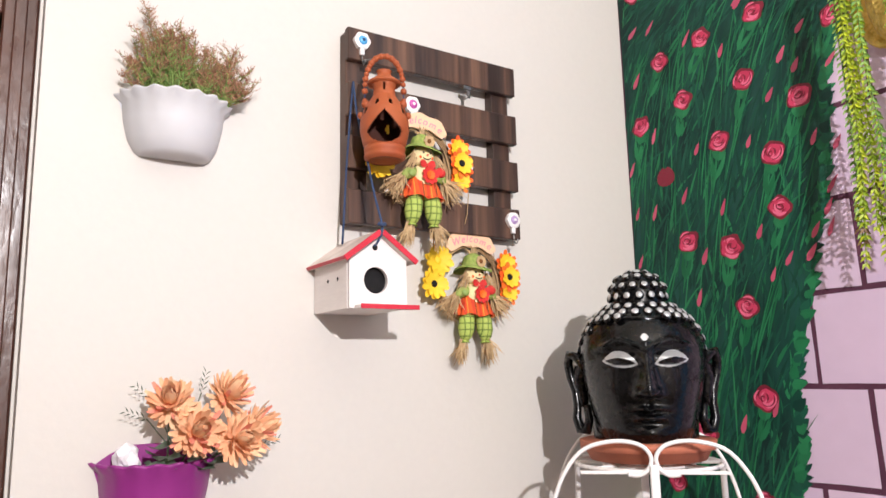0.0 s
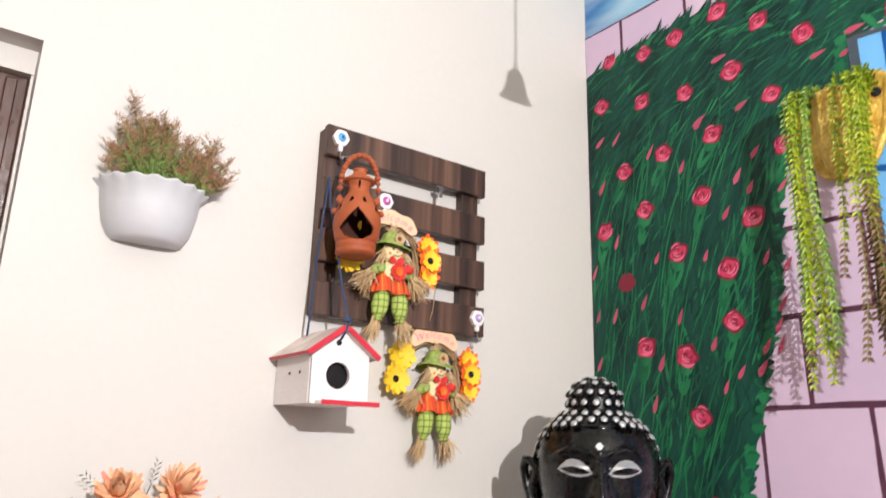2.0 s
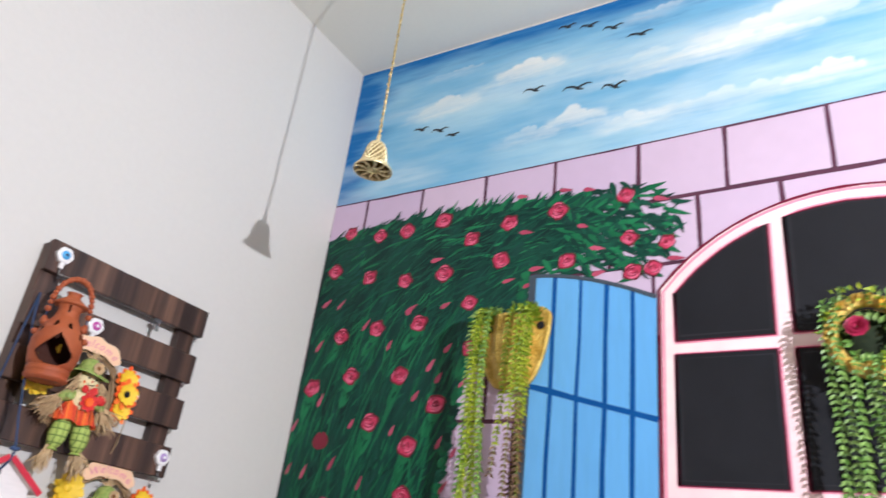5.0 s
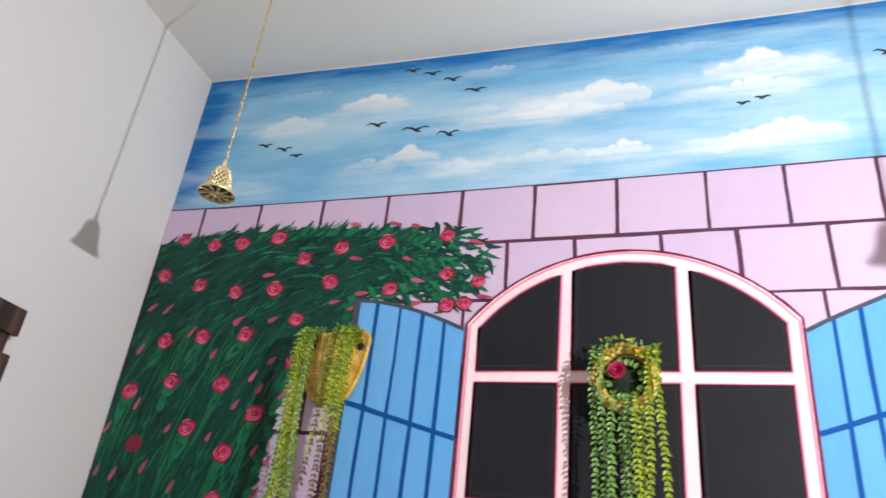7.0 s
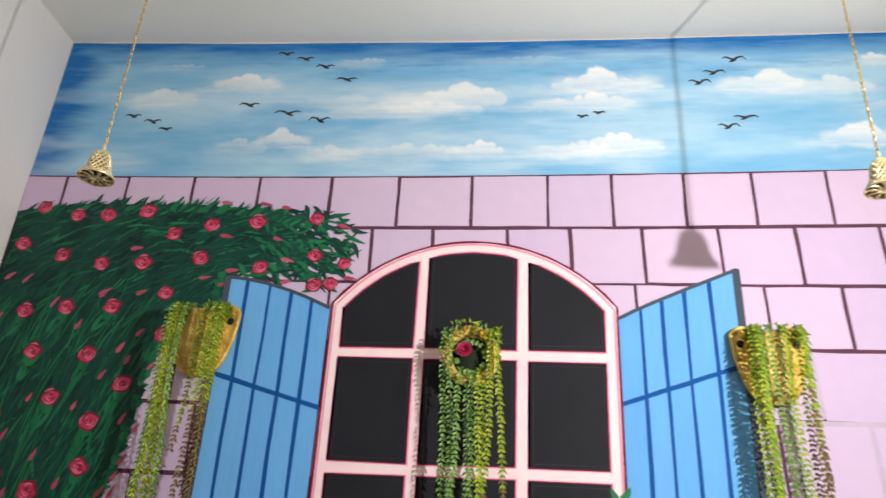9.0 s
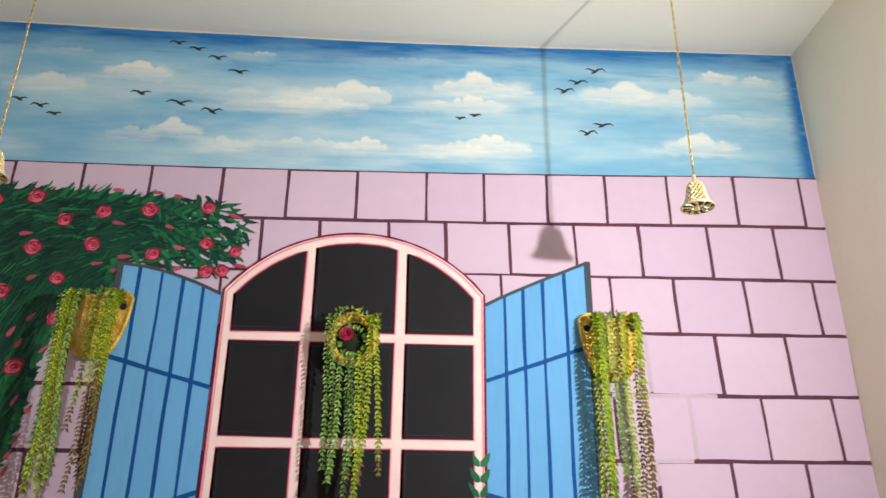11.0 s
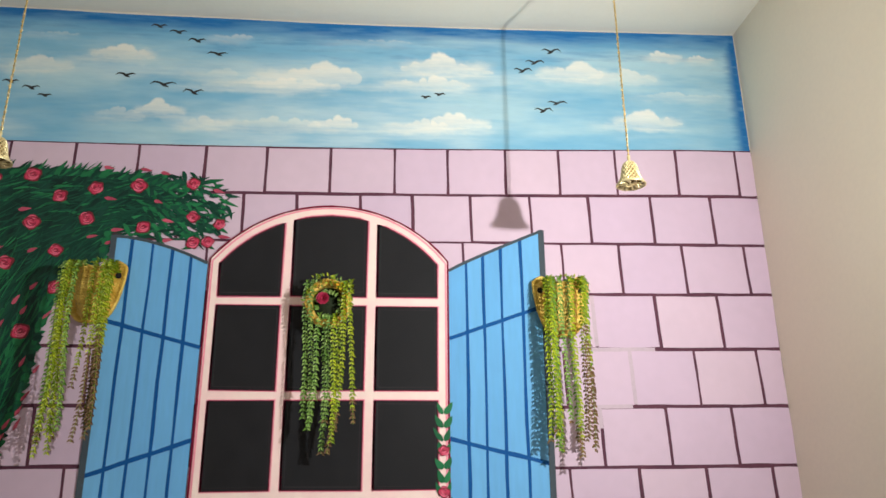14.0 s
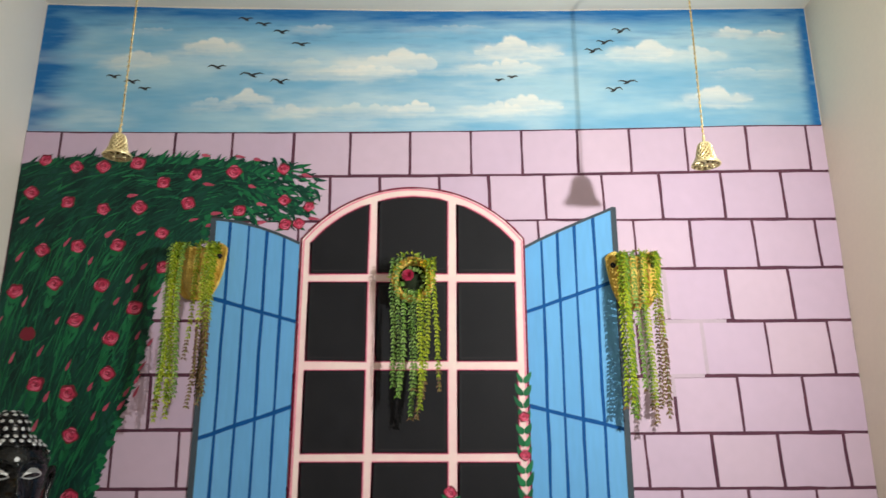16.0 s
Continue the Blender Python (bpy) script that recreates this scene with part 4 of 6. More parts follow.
# ---- wall planters on the north wall ----
def half_pot(parent, w, h, depth, material, name="pot", waves=9, amp=0.0026, lip=0.0):
    """A half-round pot, flat back to the wall, with a scalloped flaring rim. Origin: back, under the middle; it stands out towards -y."""
    def wob(a, j):
        k = amp * math.cos(waves * 2 * (a - math.pi))
        return (1 + k / w * (0, 0, 0, 0, 0, 0.5, 2.2, 2.8, 2.2, 0.8, 0, 0)[j], k * (0, 0, 0, 0, 0, 0.2, 0.5, 0.6, 0.6, 0.2, 0, 0)[j])
    rim = w / 2
    prof = [(0.0005, 0), (rim * 0.58, 0), (rim * 0.66, 0.007), (rim * 0.775, h * 0.25), (rim * 0.855, h * 0.58), (rim * 0.885, h * 0.86), (rim * 0.99, h * 0.965), (rim * 1.0, h), (rim * 0.95, h * 1.005), (rim * 0.84, h * 0.88), (rim * 0.7, h * 0.5), (rim * 0.0005 + 0.0005, h * 0.48)]
    bm = bmesh.new()
    lathe(bm, prof, 66, math.pi, 2 * math.pi, sy=depth / rim, wob=wob)
    # flat back
    quad(bm, [(-rim * 0.60, -0.0006, 0.001), (rim * 0.60, -0.0006, 0.001), (rim * 0.97, -0.0006, h * 0.97), (-rim * 0.97, -0.0006, h * 0.97)])
    if lip:
        # raised back, by which it hangs
        pts = [(-rim * 0.98, h * 0.96), (-rim * 0.75, h * 1.10), (-rim * 0.45, h + lip), (rim * 0.45, h + lip), (rim * 0.75, h * 1.10), (rim * 0.98, h * 0.96)]
        f = bm.faces.new([bm.verts.new((x, -0.0055, z)) for x, z in pts])
        ex = bmesh.ops.extrude_face_region(bm, geom=[f])
        bmesh.ops.translate(bm, verts=[v for v in ex["geom"] if isinstance(v, bmesh.types.BMVert)], vec=(0, 0.0048, 0))
    return part(name, bm, material, parent)


planter = thing("wall_planter", (0.218, WALL_N - 0.001, 1.746), "white scalloped half-round wall planter with russet and green artificial heather", "planter")
half_pot(planter, 0.232, 0.122, 0.108, M["whitepot"])
r = random.Random(3)
bm = box(bmesh.new(), -0.07, 0.07, -0.06, -0.004, 0.085, 0.098, 0.004)
part("soil", bm, M["soil"], planter)


def sprig(bm, base, tip, r, mi_low, mi_top, switch=0.5, leaf_len=0.015):
    """A feathery shoot: a bowed stem with a few side twigs, all set with thin curled leaflets."""
    base, tip = Vector(base), Vector(tip)
    bow = Vector((r.uniform(-0.016, 0.016), r.uniform(-0.014, 0.010), 0.012))
    at = lambda t: base.lerp(tip, t) + bow * 4 * t * (1 - t)
    tube(bm, [at(i / 5) for i in range(6)], [0.0013, 0.0012, 0.001, 0.001, 0.0008, 0.0005], 4, mi_low)
    twigs = [(at, 0.25, 1.0, (tip - base).length)]
    for k in range(4):
        t0 = 0.40 + 0.15 * k
        p, a = at(t0), r.uniform(0, 6.283)
        q = p + Vector((math.cos(a) * 0.026, math.sin(a) * 0.018, r.uniform(0.012, 0.028)))
        tube(bm, [p, q], [0.0008, 0.0004], 4, mi_low)
        twigs.append((lambda t, p=p, q=q: p.lerp(q, t), 0.0, 1.0, (q - p).length))
    for k, (way, a0, a1, length) in enumerate(twigs):
        n = int(length / 0.0021)
        for i in range(n):
            t = lerp(a0, a1, (i + r.random()) / n)
            p, a = way(t), r.uniform(0, 6.283)
            high = min(1.0, max(0.0, (p.z - base.z) / max(0.02, tip.z - base.z)))
            mi = mi_top if high + r.uniform(-0.25, 0.25) > switch else mi_low
            d = Vector((math.cos(a), math.sin(a), r.uniform(0.0, 0.9)))
            ll = leaf_len * r.uniform(0.6, 1.15)
            m = p + d.normalized() * ll * 0.55
            leaf(bm, p, d, (0, 0, 1), ll * 0.62, 0.0014, mi, 0.2)
            leaf(bm, m, d + Vector((0, 0, 1.3)), (0, 0, 1), ll * 0.5, 0.0012, mi, 0.2)


foliage = bmesh.new()
for i in range(92):
    x = r.uniform(-0.085, 0.112)
    hump = 0.168 * max(0.3, 1 - 0.42 * (abs(x + 0.015) / 0.1) ** 2.5) + 0.008 * math.sin(x * 90) - (0.040 if 0.045 < x < 0.078 else 0)
    top = 0.112 + r.uniform(0.40, 1.0) * hump
    sprig(foliage, (x * 0.6, r.uniform(-0.06, -0.012), 0.095), (x * 1.10 + r.uniform(-0.015, 0.015), r.uniform(-0.085, -0.015), top), r, 0, 1, 0.66)
for tip in ((-0.075, -0.03, 0.322), (0.150, -0.05, 0.215), (0.128, -0.04, 0.245), (0.112, -0.045, 0.255), (0.158, -0.055, 0.185), (0.145, -0.06, 0.155), (-0.100, -0.04, 0.195), (-0.112, -0.04, 0.150)):
    sprig(foliage, (tip[0] * 0.45, -0.03, 0.095), tip, r, 0, 1, 0.52)
    sprig(foliage, (tip[0] * 0.40, -0.04, 0.095), (tip[0] * 0.93, tip[1] - 0.012, tip[2] - 0.018), r, 0, 1, 0.52)
part("foliage", foliage, [M["heath"], M["heathtop"]], planter, "green sprigs with russet tips")

planter2 = thing("wall_planter", (0.210, WALL_N - 0.001, 1.008), "purple scalloped half-round wall planter with coral artificial chrysanthemums", "planter")
half_pot(planter2, 0.232, 0.135, 0.116, M["purple"], waves=9, amp=0.0030, lip=0.030)
bm = box(bmesh.new(), -0.07, 0.07, -0.06, -0.004, 0.068, 0.078, 0.004)
part("soil", bm, M["soil"], planter2)


def bloom(parent, c, n, size, seed):
    """A full chrysanthemum: rings of curled petals round a deep heart."""
    r = random.Random(seed)
    n, s, t = basis(n)
    bm = bmesh.new()
    c = Vector(c)
    for count, tilt, length, w, curl, start in ((22, -0.55, 0.88, 0.23, 0.35, 0.10), (22, -0.15, 0.90, 0.24, 0.60, 0.10), (20, 0.25, 0.88, 0.24, 0.80, 0.08), (17, 0.70, 0.84, 0.24, 0.90, 0.07), (13, 1.3, 0.78, 0.24, 0.75, 0.05), (10, 2.3, 0.72, 0.23, 0.5, 0.04), (6, 4.5, 0.62, 0.20, 0.2, 0.02)):
        off = r.random()
        for i in range(count):
            a = 2 * math.pi * (i + off + r.uniform(-0.22, 0.22)) / count
            d = s * math.cos(a) + t * math.sin(a) + n * (tilt + r.uniform(-0.18, 0.18))
            petal(bm, c + n * 0.1 * size * tilt, d, n, size * length * r.uniform(0.80, 1.12), size * w * r.uniform(0.85, 1.15), curl * r.uniform(0.7, 1.2), 0 if r.random() < 0.9 else 1, size * start)
    ball(bm, c + n * size * 0.12, size * 0.12, 1)
    return part("flower", bm, [M["coral"], M["coralheart"]], parent)


stems = bmesh.new()
for k, (x, y, z, nx, ny, nz, s) in enumerate(((-0.002, -0.118, 0.244, -0.25, -0.8, 0.5, 0.044), (0.040, -0.138, 0.190, 0.0, -0.95, 0.2, 0.047), (0.101, -0.118, 0.253, 0.35, -0.65, 0.55, 0.042),
                                              (0.119, -0.134, 0.174, 0.15, -0.95, 0.1, 0.047), (0.157, -0.110, 0.190, 0.6, -0.7, 0.25, 0.043))):
    bloom(planter2, (x, y, z), (nx, ny, nz), s, k)
    tube(stems, [(0.03, -0.04, 0.075), (x * 0.6 + 0.01, -0.06, 0.13), (x, y + 0.012, z - 0.01)], 0.0022, 6)
for i in range(26):
    a = r.uniform(0, 6.28)
    leaf(stems, (r.uniform(-0.02, 0.11), r.uniform(-0.09, -0.05), r.uniform(0.115, 0.170)), (math.cos(a), -abs(math.sin(a)) * 0.7, r.uniform(-0.2, 0.5)), (0, -0.6, 1), r.uniform(0.035, 0.05), 0.032, 0)
for x, y, z, a in ((-0.02, -0.05, 0.25, -0.9), (-0.03, -0.05, 0.215, -1.2), (0.175, -0.05, 0.17, 1.0), (0.185, -0.06, 0.15, 1.3), (0.065, -0.07, 0.26, 0.2), (0.17, -0.05, 0.19, 0.8)):
    for k in range(9):
        leaf(stems, (x + math.sin(a) * 0.005 * k, y, z + math.cos(a) * 0.005 * k), (math.sin(a) + (k % 2 - 0.5) * 1.6 * math.cos(a), -0.2, math.cos(a) - (k % 2 - 0.5) * 1.6 * math.sin(a)), (0, -1, 0), 0.014, 0.0024, 0)
    tube(stems, [(0.03 if x < 0.1 else 0.1, -0.05, 0.14), (x, y, z)], 0.0012, 5)
part("leaves", stems, M["greyleaf"], planter2, "grey-green cloth leaves and stems")
bm = bmesh.new()
g = bmesh.ops.create_icosphere(bm, subdivisions=3, radius=0.030)
for v in bm.verts:
    v.co *= 0.80 + 0.45 * noise.noise(v.co * 45) + 0.15 * noise.noise(v.co * 140)
    v.co.z *= 1.15
part("crumpled_tissue", bm, M["tissue"], planter2, "crumpled white tissue", at=(-0.058, -0.046, 0.142))

# ---- the pallet rack and what hangs on it ----
rack = thing("pallet_rack", (0.852, WALL_N - 0.001, 1.641), "dark brown wooden pallet rack hung on a cream wall", "wall rack")
for z0 in (0.401, 0.262, 0.131, 0.0):
    part("slat", box(bmesh.new(), -0.252, 0.256, -0.051, -0.031, z0, z0 + 0.081, 0.002), M["darkwood"], rack)
for x0 in (-0.250, 0.188):
    part("upright", box(bmesh.new(), x0, x0 + 0.056, -0.0308, 0.0, 0.003, 0.478, 0.002), M["darkwood"], rack)


def hook(x, z, iris):
    h = thing("wall_hook", (x, WALL_N - 0.052, z), "white enamel eye-shaped hook on dark slat", "hook", "eye hooks on the rack")
    bm = bmesh.new()
    pts = [(math.cos(a), math.sin(a)) for a in np.linspace(0, 2 * math.pi, 48, endpoint=False)]
    wave = [0.0165 + 0.0008 * math.cos(6 * a) for a in np.linspace(0, 2 * math.pi, 48, endpoint=False)]
    front = [bm.verts.new((px * w, -0.010, pz * w)) for (px, pz), w in zip(pts, wave)]
    inner = [bm.verts.new((px * w * 0.8, -0.012, pz * w * 0.8)) for (px, pz), w in zip(pts, wave)]
    back = [bm.verts.new((px * w, 0.0, pz * w)) for (px, pz), w in zip(pts, wave)]
    for i in range(48):
        j = (i + 1) % 48
        bm.faces.new((front[i], front[j], back[j], back[i]))
        bm.faces.new((inner[i], inner[j], front[j], front[i]))
    bm.faces.new(inner)
    box(bm, -0.0045, 0.0045, -0.009, 0.0, -0.028, -0.013, 0.001)
    part("plate", bm, M["white"], h)
    bm = lathe(bmesh.new(), [(0.0001, 0.0165), (0.004, 0.0162), (0.0085, 0.014), (0.0092, 0.0120)], 24)
    bmesh.ops.rotate(bm, verts=bm.verts, matrix=Matrix.Rotation(radians(90), 3, "X"))
    part("iris", bm, iris, h)
    bm = tube(bmesh.new(), [(0, -0.005, -0.026), (0, -0.007, -0.040), (0, -0.012, -0.050), (0, -0.020, -0.050), (0, -0.024, -0.042)], 0.0016, 6)
    part("hook_wire", bm, M["steel"], h)
    bm = lathe(bmesh.new(), [(0.0001, 0.0176), (0.0028, 0.0172), (0.0034, 0.0160)], 16)
    bmesh.ops.rotate(bm, verts=bm.verts, matrix=Matrix.Rotation(radians(90), 3, "X"))
    part("pupil", bm, M["cord"] if iris is M["eyeblue"] else M["white"], h)
    h.scale = (1.26, 1.0, 1.26)


hook(0.634, 2.090, M["eyeblue"])
hook(0.772, 1.954, M["eyepink"])
hook(0.930, 1.819, M["eyeblue"])
hook(1.079, 1.690, M["eyelilac"])
clip = thing("metal_clip", (0.945, WALL_N - 0.052, 2.022), "small steel clip on the dark slat edge", "clip")
bm = box(bmesh.new(), -0.012, 0.012, -0.004, 0.0, 0.006, 0.018, 0.001)
tube(bm, [(-0.010, -0.006, 0.008), (0.0, -0.012, 0.004), (0.012, -0.010, 0.012)], 0.0022, 6)
box(bm, -0.006, 0.004, -0.010, -0.006, -0.018, 0.006, 0.001)
part("clip_body", bm, M["steel"], clip)

# terracotta lantern
FACE = math.atan2(-1.42, -0.78)
lantern = thing("hanging_lantern", (0.640, 1.285, 1.766), "pierced terracotta lantern with a beaded handle hung on the rack", "lantern")


def pierced(a, z):
    d = (a - FACE + math.pi) % (2 * math.pi) - math.pi
    if 0.030 < z < 0.106:
        t = (z - 0.030) / 0.076
        half = 0.80 * (math.sqrt(t / 0.36 * (2 - t / 0.36)) if t < 0.36 else max(0.0, (1 - t) / 0.64) ** 1.15)
        if abs(d) < half:
            return True
    for da, z0, hh in ((0.98, 0.108, 0.009), (1.28, 0.100, 0.009), (1.15, 0.122, 0.007), (-1.0, 0.110, 0.010), (-1.35, 0.104, 0.009), (0.35, 0.126, 0.008), (-0.4, 0.126, 0.008), (2.2, 0.1, 0.01), (-2.2, 0.1, 0.01), (3.0, 0.09, 0.012)):
        if ((d - da) / 0.10) ** 2 + ((z - z0) / hh) ** 2 < 1:
            return True
    for da in (0.0, 1.57, -1.57, 3.14):
        if abs((d - da + math.pi) % (2 * math.pi) - math.pi) < 0.10 and 0.158 < z < 0.176:
            return True
    return False


def lantern_r(z):
    pts = [(0.0, 0.033), (0.020, 0.037), (0.030, 0.038), (0.036, 0.042), (0.065, 0.0475), (0.090, 0.047), (0.115, 0.041), (0.135, 0.031), (0.150, 0.0225), (0.165, 0.0205), (0.178, 0.024)]
    for (z0, r0), (z1, r1) in zip(pts, pts[1:]):
        if z <= z1:
            return 1.16 * lerp(r0, r1, (z - z0) / (z1 - z0))
    return 0.0278


bm = bmesh.new()
zs = [i * 0.178 / 90 for i in range(91)]
lathe(bm, [(lantern_r(z), z) for z in zs], 96, skip=pierced)
# inner face in a darker clay colour than the outside
lathe(bm, [(lantern_r(z) - 0.004, z) for z in zs], 96, skip=pierced, mi=1)
lathe(bm, [(0.0005, 0.003), (0.0382, 0.0)], 48, mi=0)
lathe(bm, [(0.0005, 0.022), (0.039, 0.022)], 48, mi=1)
part("lantern_body", bm, [M["terracotta"], M["clayinside"]], lantern)
bm = lathe(bmesh.new(), [(0.038, -0.001), (0.046, 0.004), (0.047, 0.010), (0.0435, 0.014), (0.046, 0.018), (0.0465, 0.026), (0.044, 0.031), (0.041, 0.028)], 40)
part("base_ring", bm, M["terracotta"], lantern)
bm = lathe(bmesh.new(), [(0.0272, 0.1775), (0.038, 0.179), (0.039, 0.183), (0.028, 0.190), (0.016, 0.200), (0.015, 0.207), (0.018, 0.211), (0.0005, 0.212)], 40)
part("lantern_cap", bm, M["terracotta"], lantern)
ax = Vector((-math.sin(FACE), math.cos(FACE), 0))
bm = bmesh.new()
ball(bm, (0, 0, 0), 1.0, 0, 10, 7)
handle = part("beaded_handle", tube(bmesh.new(), [ax * 0.044 * math.cos(q) + Vector((0, 0, 0.140 + 0.108 * max(math.sin(q), 0) ** 0.75)) for q in np.linspace(0, math.pi, 25)], 0.0015, 6), M["cord"], lantern, "handle strung with brown clay beads")
bead_mesh = bpy.data.meshes.new("bead")
bm.to_mesh(bead_mesh)
bm.free()
bead_mesh.materials.append(M["terracotta"])


def bead(c, rad):
    ob = new("bead", bead_mesh)
    ob.location, ob.scale, ob.parent = c, (rad, rad, rad), handle


for i in range(25):
    a = math.pi * i / 24
    x = 0.044 * math.cos(a) * (1 + 0.08 * math.sin(a))
    z = 0.140 + 0.108 * math.sin(a) ** 0.75
    bead(ax * x + Vector((0, 0, z)), 0.0062 + 0.0012 * (i % 2))
for s in (-1, 1):
    bead(ax * s * 0.042 + Vector((0, 0, 0.132)), 0.010)
    bead(ax * s * 0.053 + Vector((0, 0, 0.105)), 0.008)
bm = tube(bmesh.new(), [(-0.006, 0.092, 0.272), (-0.003, 0.045, 0.258), (0, 0.004, 0.248)], 0.0015, 6)
part("hanging_wire", bm, M["steel"], lantern)


# scarecrow wreaths
def fringe(bm, c, d, spread, length, n, r, mi, w=0.0022):
    d = Vector(d).normalized()
    for i in range(n):
        v = (d + Vector((r.gauss(0, spread), r.gauss(0, spread), r.gauss(0, spread)))).normalized()
        ll = length * r.uniform(0.6, 1.15)
        p0 = Vector(c) + Vector((r.gauss(0, 0.003), r.gauss(0, 0.003), r.gauss(0, 0.003)))
        p1 = p0 + v * ll * 0.55
        p2 = p0 + v * ll + Vector((r.gauss(0, 0.004), r.gauss(0, 0.004), -0.003))
        s = v.cross(Vector((0.1, 1, 0.2))).normalized() * w / 2
        for a, b, k0, k1 in ((p0, p1, 1, 1), (p1, p2, 1, 0.3)):
            quad(bm, [a - s * k0, a + s * k0, b + s * k1, b - s * k1], mi)


def sunflower(parent, c, size, m_petal, heart, seed, m_inner=None):
    r = random.Random(seed)
    bm = bmesh.new()
    ball(bm, (c[0], c[1] - 0.004, c[2]), size * 0.26, 0, 10, 6, (1, 0.6, 1))
    flower = part("sunflower", bm, heart, parent)
    for k, (count, tilt) in enumerate(((11, 0.05), (10, 0.25))):
        for i in range(count):
            a = 2 * math.pi * (i + 0.5 * k + r.uniform(-0.1, 0.1)) / count
            bm = bmesh.new()
            petal(bm, (c[0], c[1] - 0.002 * k, c[2]), (math.cos(a), -tilt, math.sin(a)), (0, -1, 0), size * r.uniform(0.85, 1.10) * (0.74 if k and m_inner else 1), size * 0.44, 0.12, 0, size * 0.12)
            part("petal", bm, (m_inner or m_petal) if k else m_petal, flower)


def welcome(parent, size, y, z, x=0.0):
    """The word on the arched sign, one letter after the other along the arch, in one flat mesh."""
    word, deps = "Welcome", bpy.context.evaluated_depsgraph_get
    bm = bmesh.new()
    widths = {"W": 1.0, "e": 0.56, "l": 0.30, "c": 0.55, "o": 0.60, "m": 0.92}
    total = sum(widths[c] for c in word)
    run = 0.0
    for c in word:
        cu = bpy.data.curves.new("letter", "FONT")
        cu.body, cu.size, cu.shear, cu.align_x = c, size, 0.25, "CENTER"
        tmp = new("letter", cu)
        me = bpy.data.meshes.new_from_object(tmp.evaluated_get(deps()))
        mid = (run + widths[c] / 2 - total / 2) / total
        run += widths[c]
        ang = -mid * 0.95
        m = Matrix.Translation((x + mid * 0.092, y, z + 0.004 - 0.058 * mid * mid)) @ Matrix.Rotation(ang, 4, "Y").inverted() @ Matrix.Rotation(radians(90), 4, "X")
        me.transform(m)
        bm.from_mesh(me)
        bpy.data.objects.remove(tmp)
        bpy.data.curves.remove(cu)
        bpy.data.meshes.remove(me)
    return part("lettering", bm, M["lettering"], parent, "pink handwritten lettering")


def wreath(loc):
    r = random.Random(77)
    w = thing("scarecrow_wreath", loc, "straw scarecrow doll wreath with sunflowers and welcome sign", "wreath", "scarecrow wreaths")
    bm = bmesh.new()
    for k in range(16):
        ph, rr = r.uniform(0, 6.28), r.uniform(0.066, 0.080)
        tube(bm, [((rr + 0.004 * math.sin(3 * a + ph)) * math.cos(a), -0.008 + 0.006 * math.cos(2 * a + ph), (rr + 0.004 * math.cos(2 * a + ph)) * math.sin(a) * 1.04) for a in np.linspace(0, 2 * math.pi, 32, endpoint=False)], r.uniform(0.0012, 0.0022), 5, closed=True)
    for i in range(60):
        a = r.uniform(0, 6.28)
        fringe(bm, (0.074 * math.cos(a), -0.008, 0.077 * math.sin(a)), (math.cos(a + 0.9), -0.2, math.sin(a + 0.9)), 0.25, 0.03, 1, r, 0, 0.0016)
    part("twig_ring", bm, M["twig"], w, "twisted brown twig ring")
    # arched sign board with wavy ends
    n = 22
    bm = bmesh.new()
    up, lo = [], []
    for i in range(n + 1):
        t = i / n - 0.5
        x, z = t * 0.120, 0.082 - 0.30 * (t * 0.12) ** 2 * 16
        hh = 0.0150 + 0.002 * math.cos(t * 18)
        if abs(t) > 0.42:
            hh *= 1 - 1.6 * (abs(t) - 0.42) / 0.16
        up.append((x, z + hh))
        lo.append((x, z - hh))
    f = bm.faces.new([bm.verts.new((x, -0.024, z)) for x, z in lo + up[::-1]])
    ex = bmesh.ops.extrude_face_region(bm, geom=[f])
    bmesh.ops.translate(bm, verts=[v for v in ex["geom"] if isinstance(v, bmesh.types.BMVert)], vec=(0, 0.004, 0))
    sign = part("welcome_sign", bm, M["peach"], w, "peach arched wooden sign")
    welcome(sign, 0.0205, -0.0252, 0.072)
    sunflower(w, (-0.080, -0.020, 0.034), 0.029, M["yellow"], M["yellow"], 1)
    sunflower(w, (-0.090, -0.021, -0.012), 0.027, M["yellow"], M["dark"], 2)
    sunflower(w, (0.088, -0.020, 0.038), 0.025, M["orangered"], M["yellow"], 3, M["yellow"])
    sunflower(w, (0.091, -0.026, 0.010), 0.027, M["orangered"], M["dark"], 4, M["yellow"])
    sunflower(w, (0.092, -0.020, -0.020), 0.024, M["orangered"], M["yellow"], 5, M["yellow"])
    # the scarecrow: one plain doll mesh
    bm = bmesh.new()
    ball(bm, (-0.002, -0.036, 0.021), 0.0215, 0, 16, 12, (1.08, 0.9, 0.95))
    droop = lambda a, j: (1 + 0.05 * math.sin(3 * a + 1), (0.004 * math.sin(2 * a + 0.6) if j < 3 else 0))
    lathe(bm, [(0.041, 0.029), (0.039, 0.033), (0.024, 0.038), (0.022, 0.048), (0.018, 0.058), (0.008, 0.064), (0.0005, 0.065)], 28, mi=1, at=(-0.003, -0.034, 0), wob=droop)
    lathe(bm, [(0.020, -0.034), (0.023, -0.018), (0.019, 0.000), (0.008, 0.006)], 16, mi=0, at=(0, -0.030, 0))
    def pleat(a, j):
        return (1 + 0.06 * math.sin(9 * a) * j, 0.0012 * j * math.sin(5 * a))
    lathe(bm, [(0.024, -0.016), (0.030, -0.030), (0.038, -0.050), (0.041, -0.058)], 36, mi=2, at=(0, -0.030, 0), sy=0.6, wob=pleat)
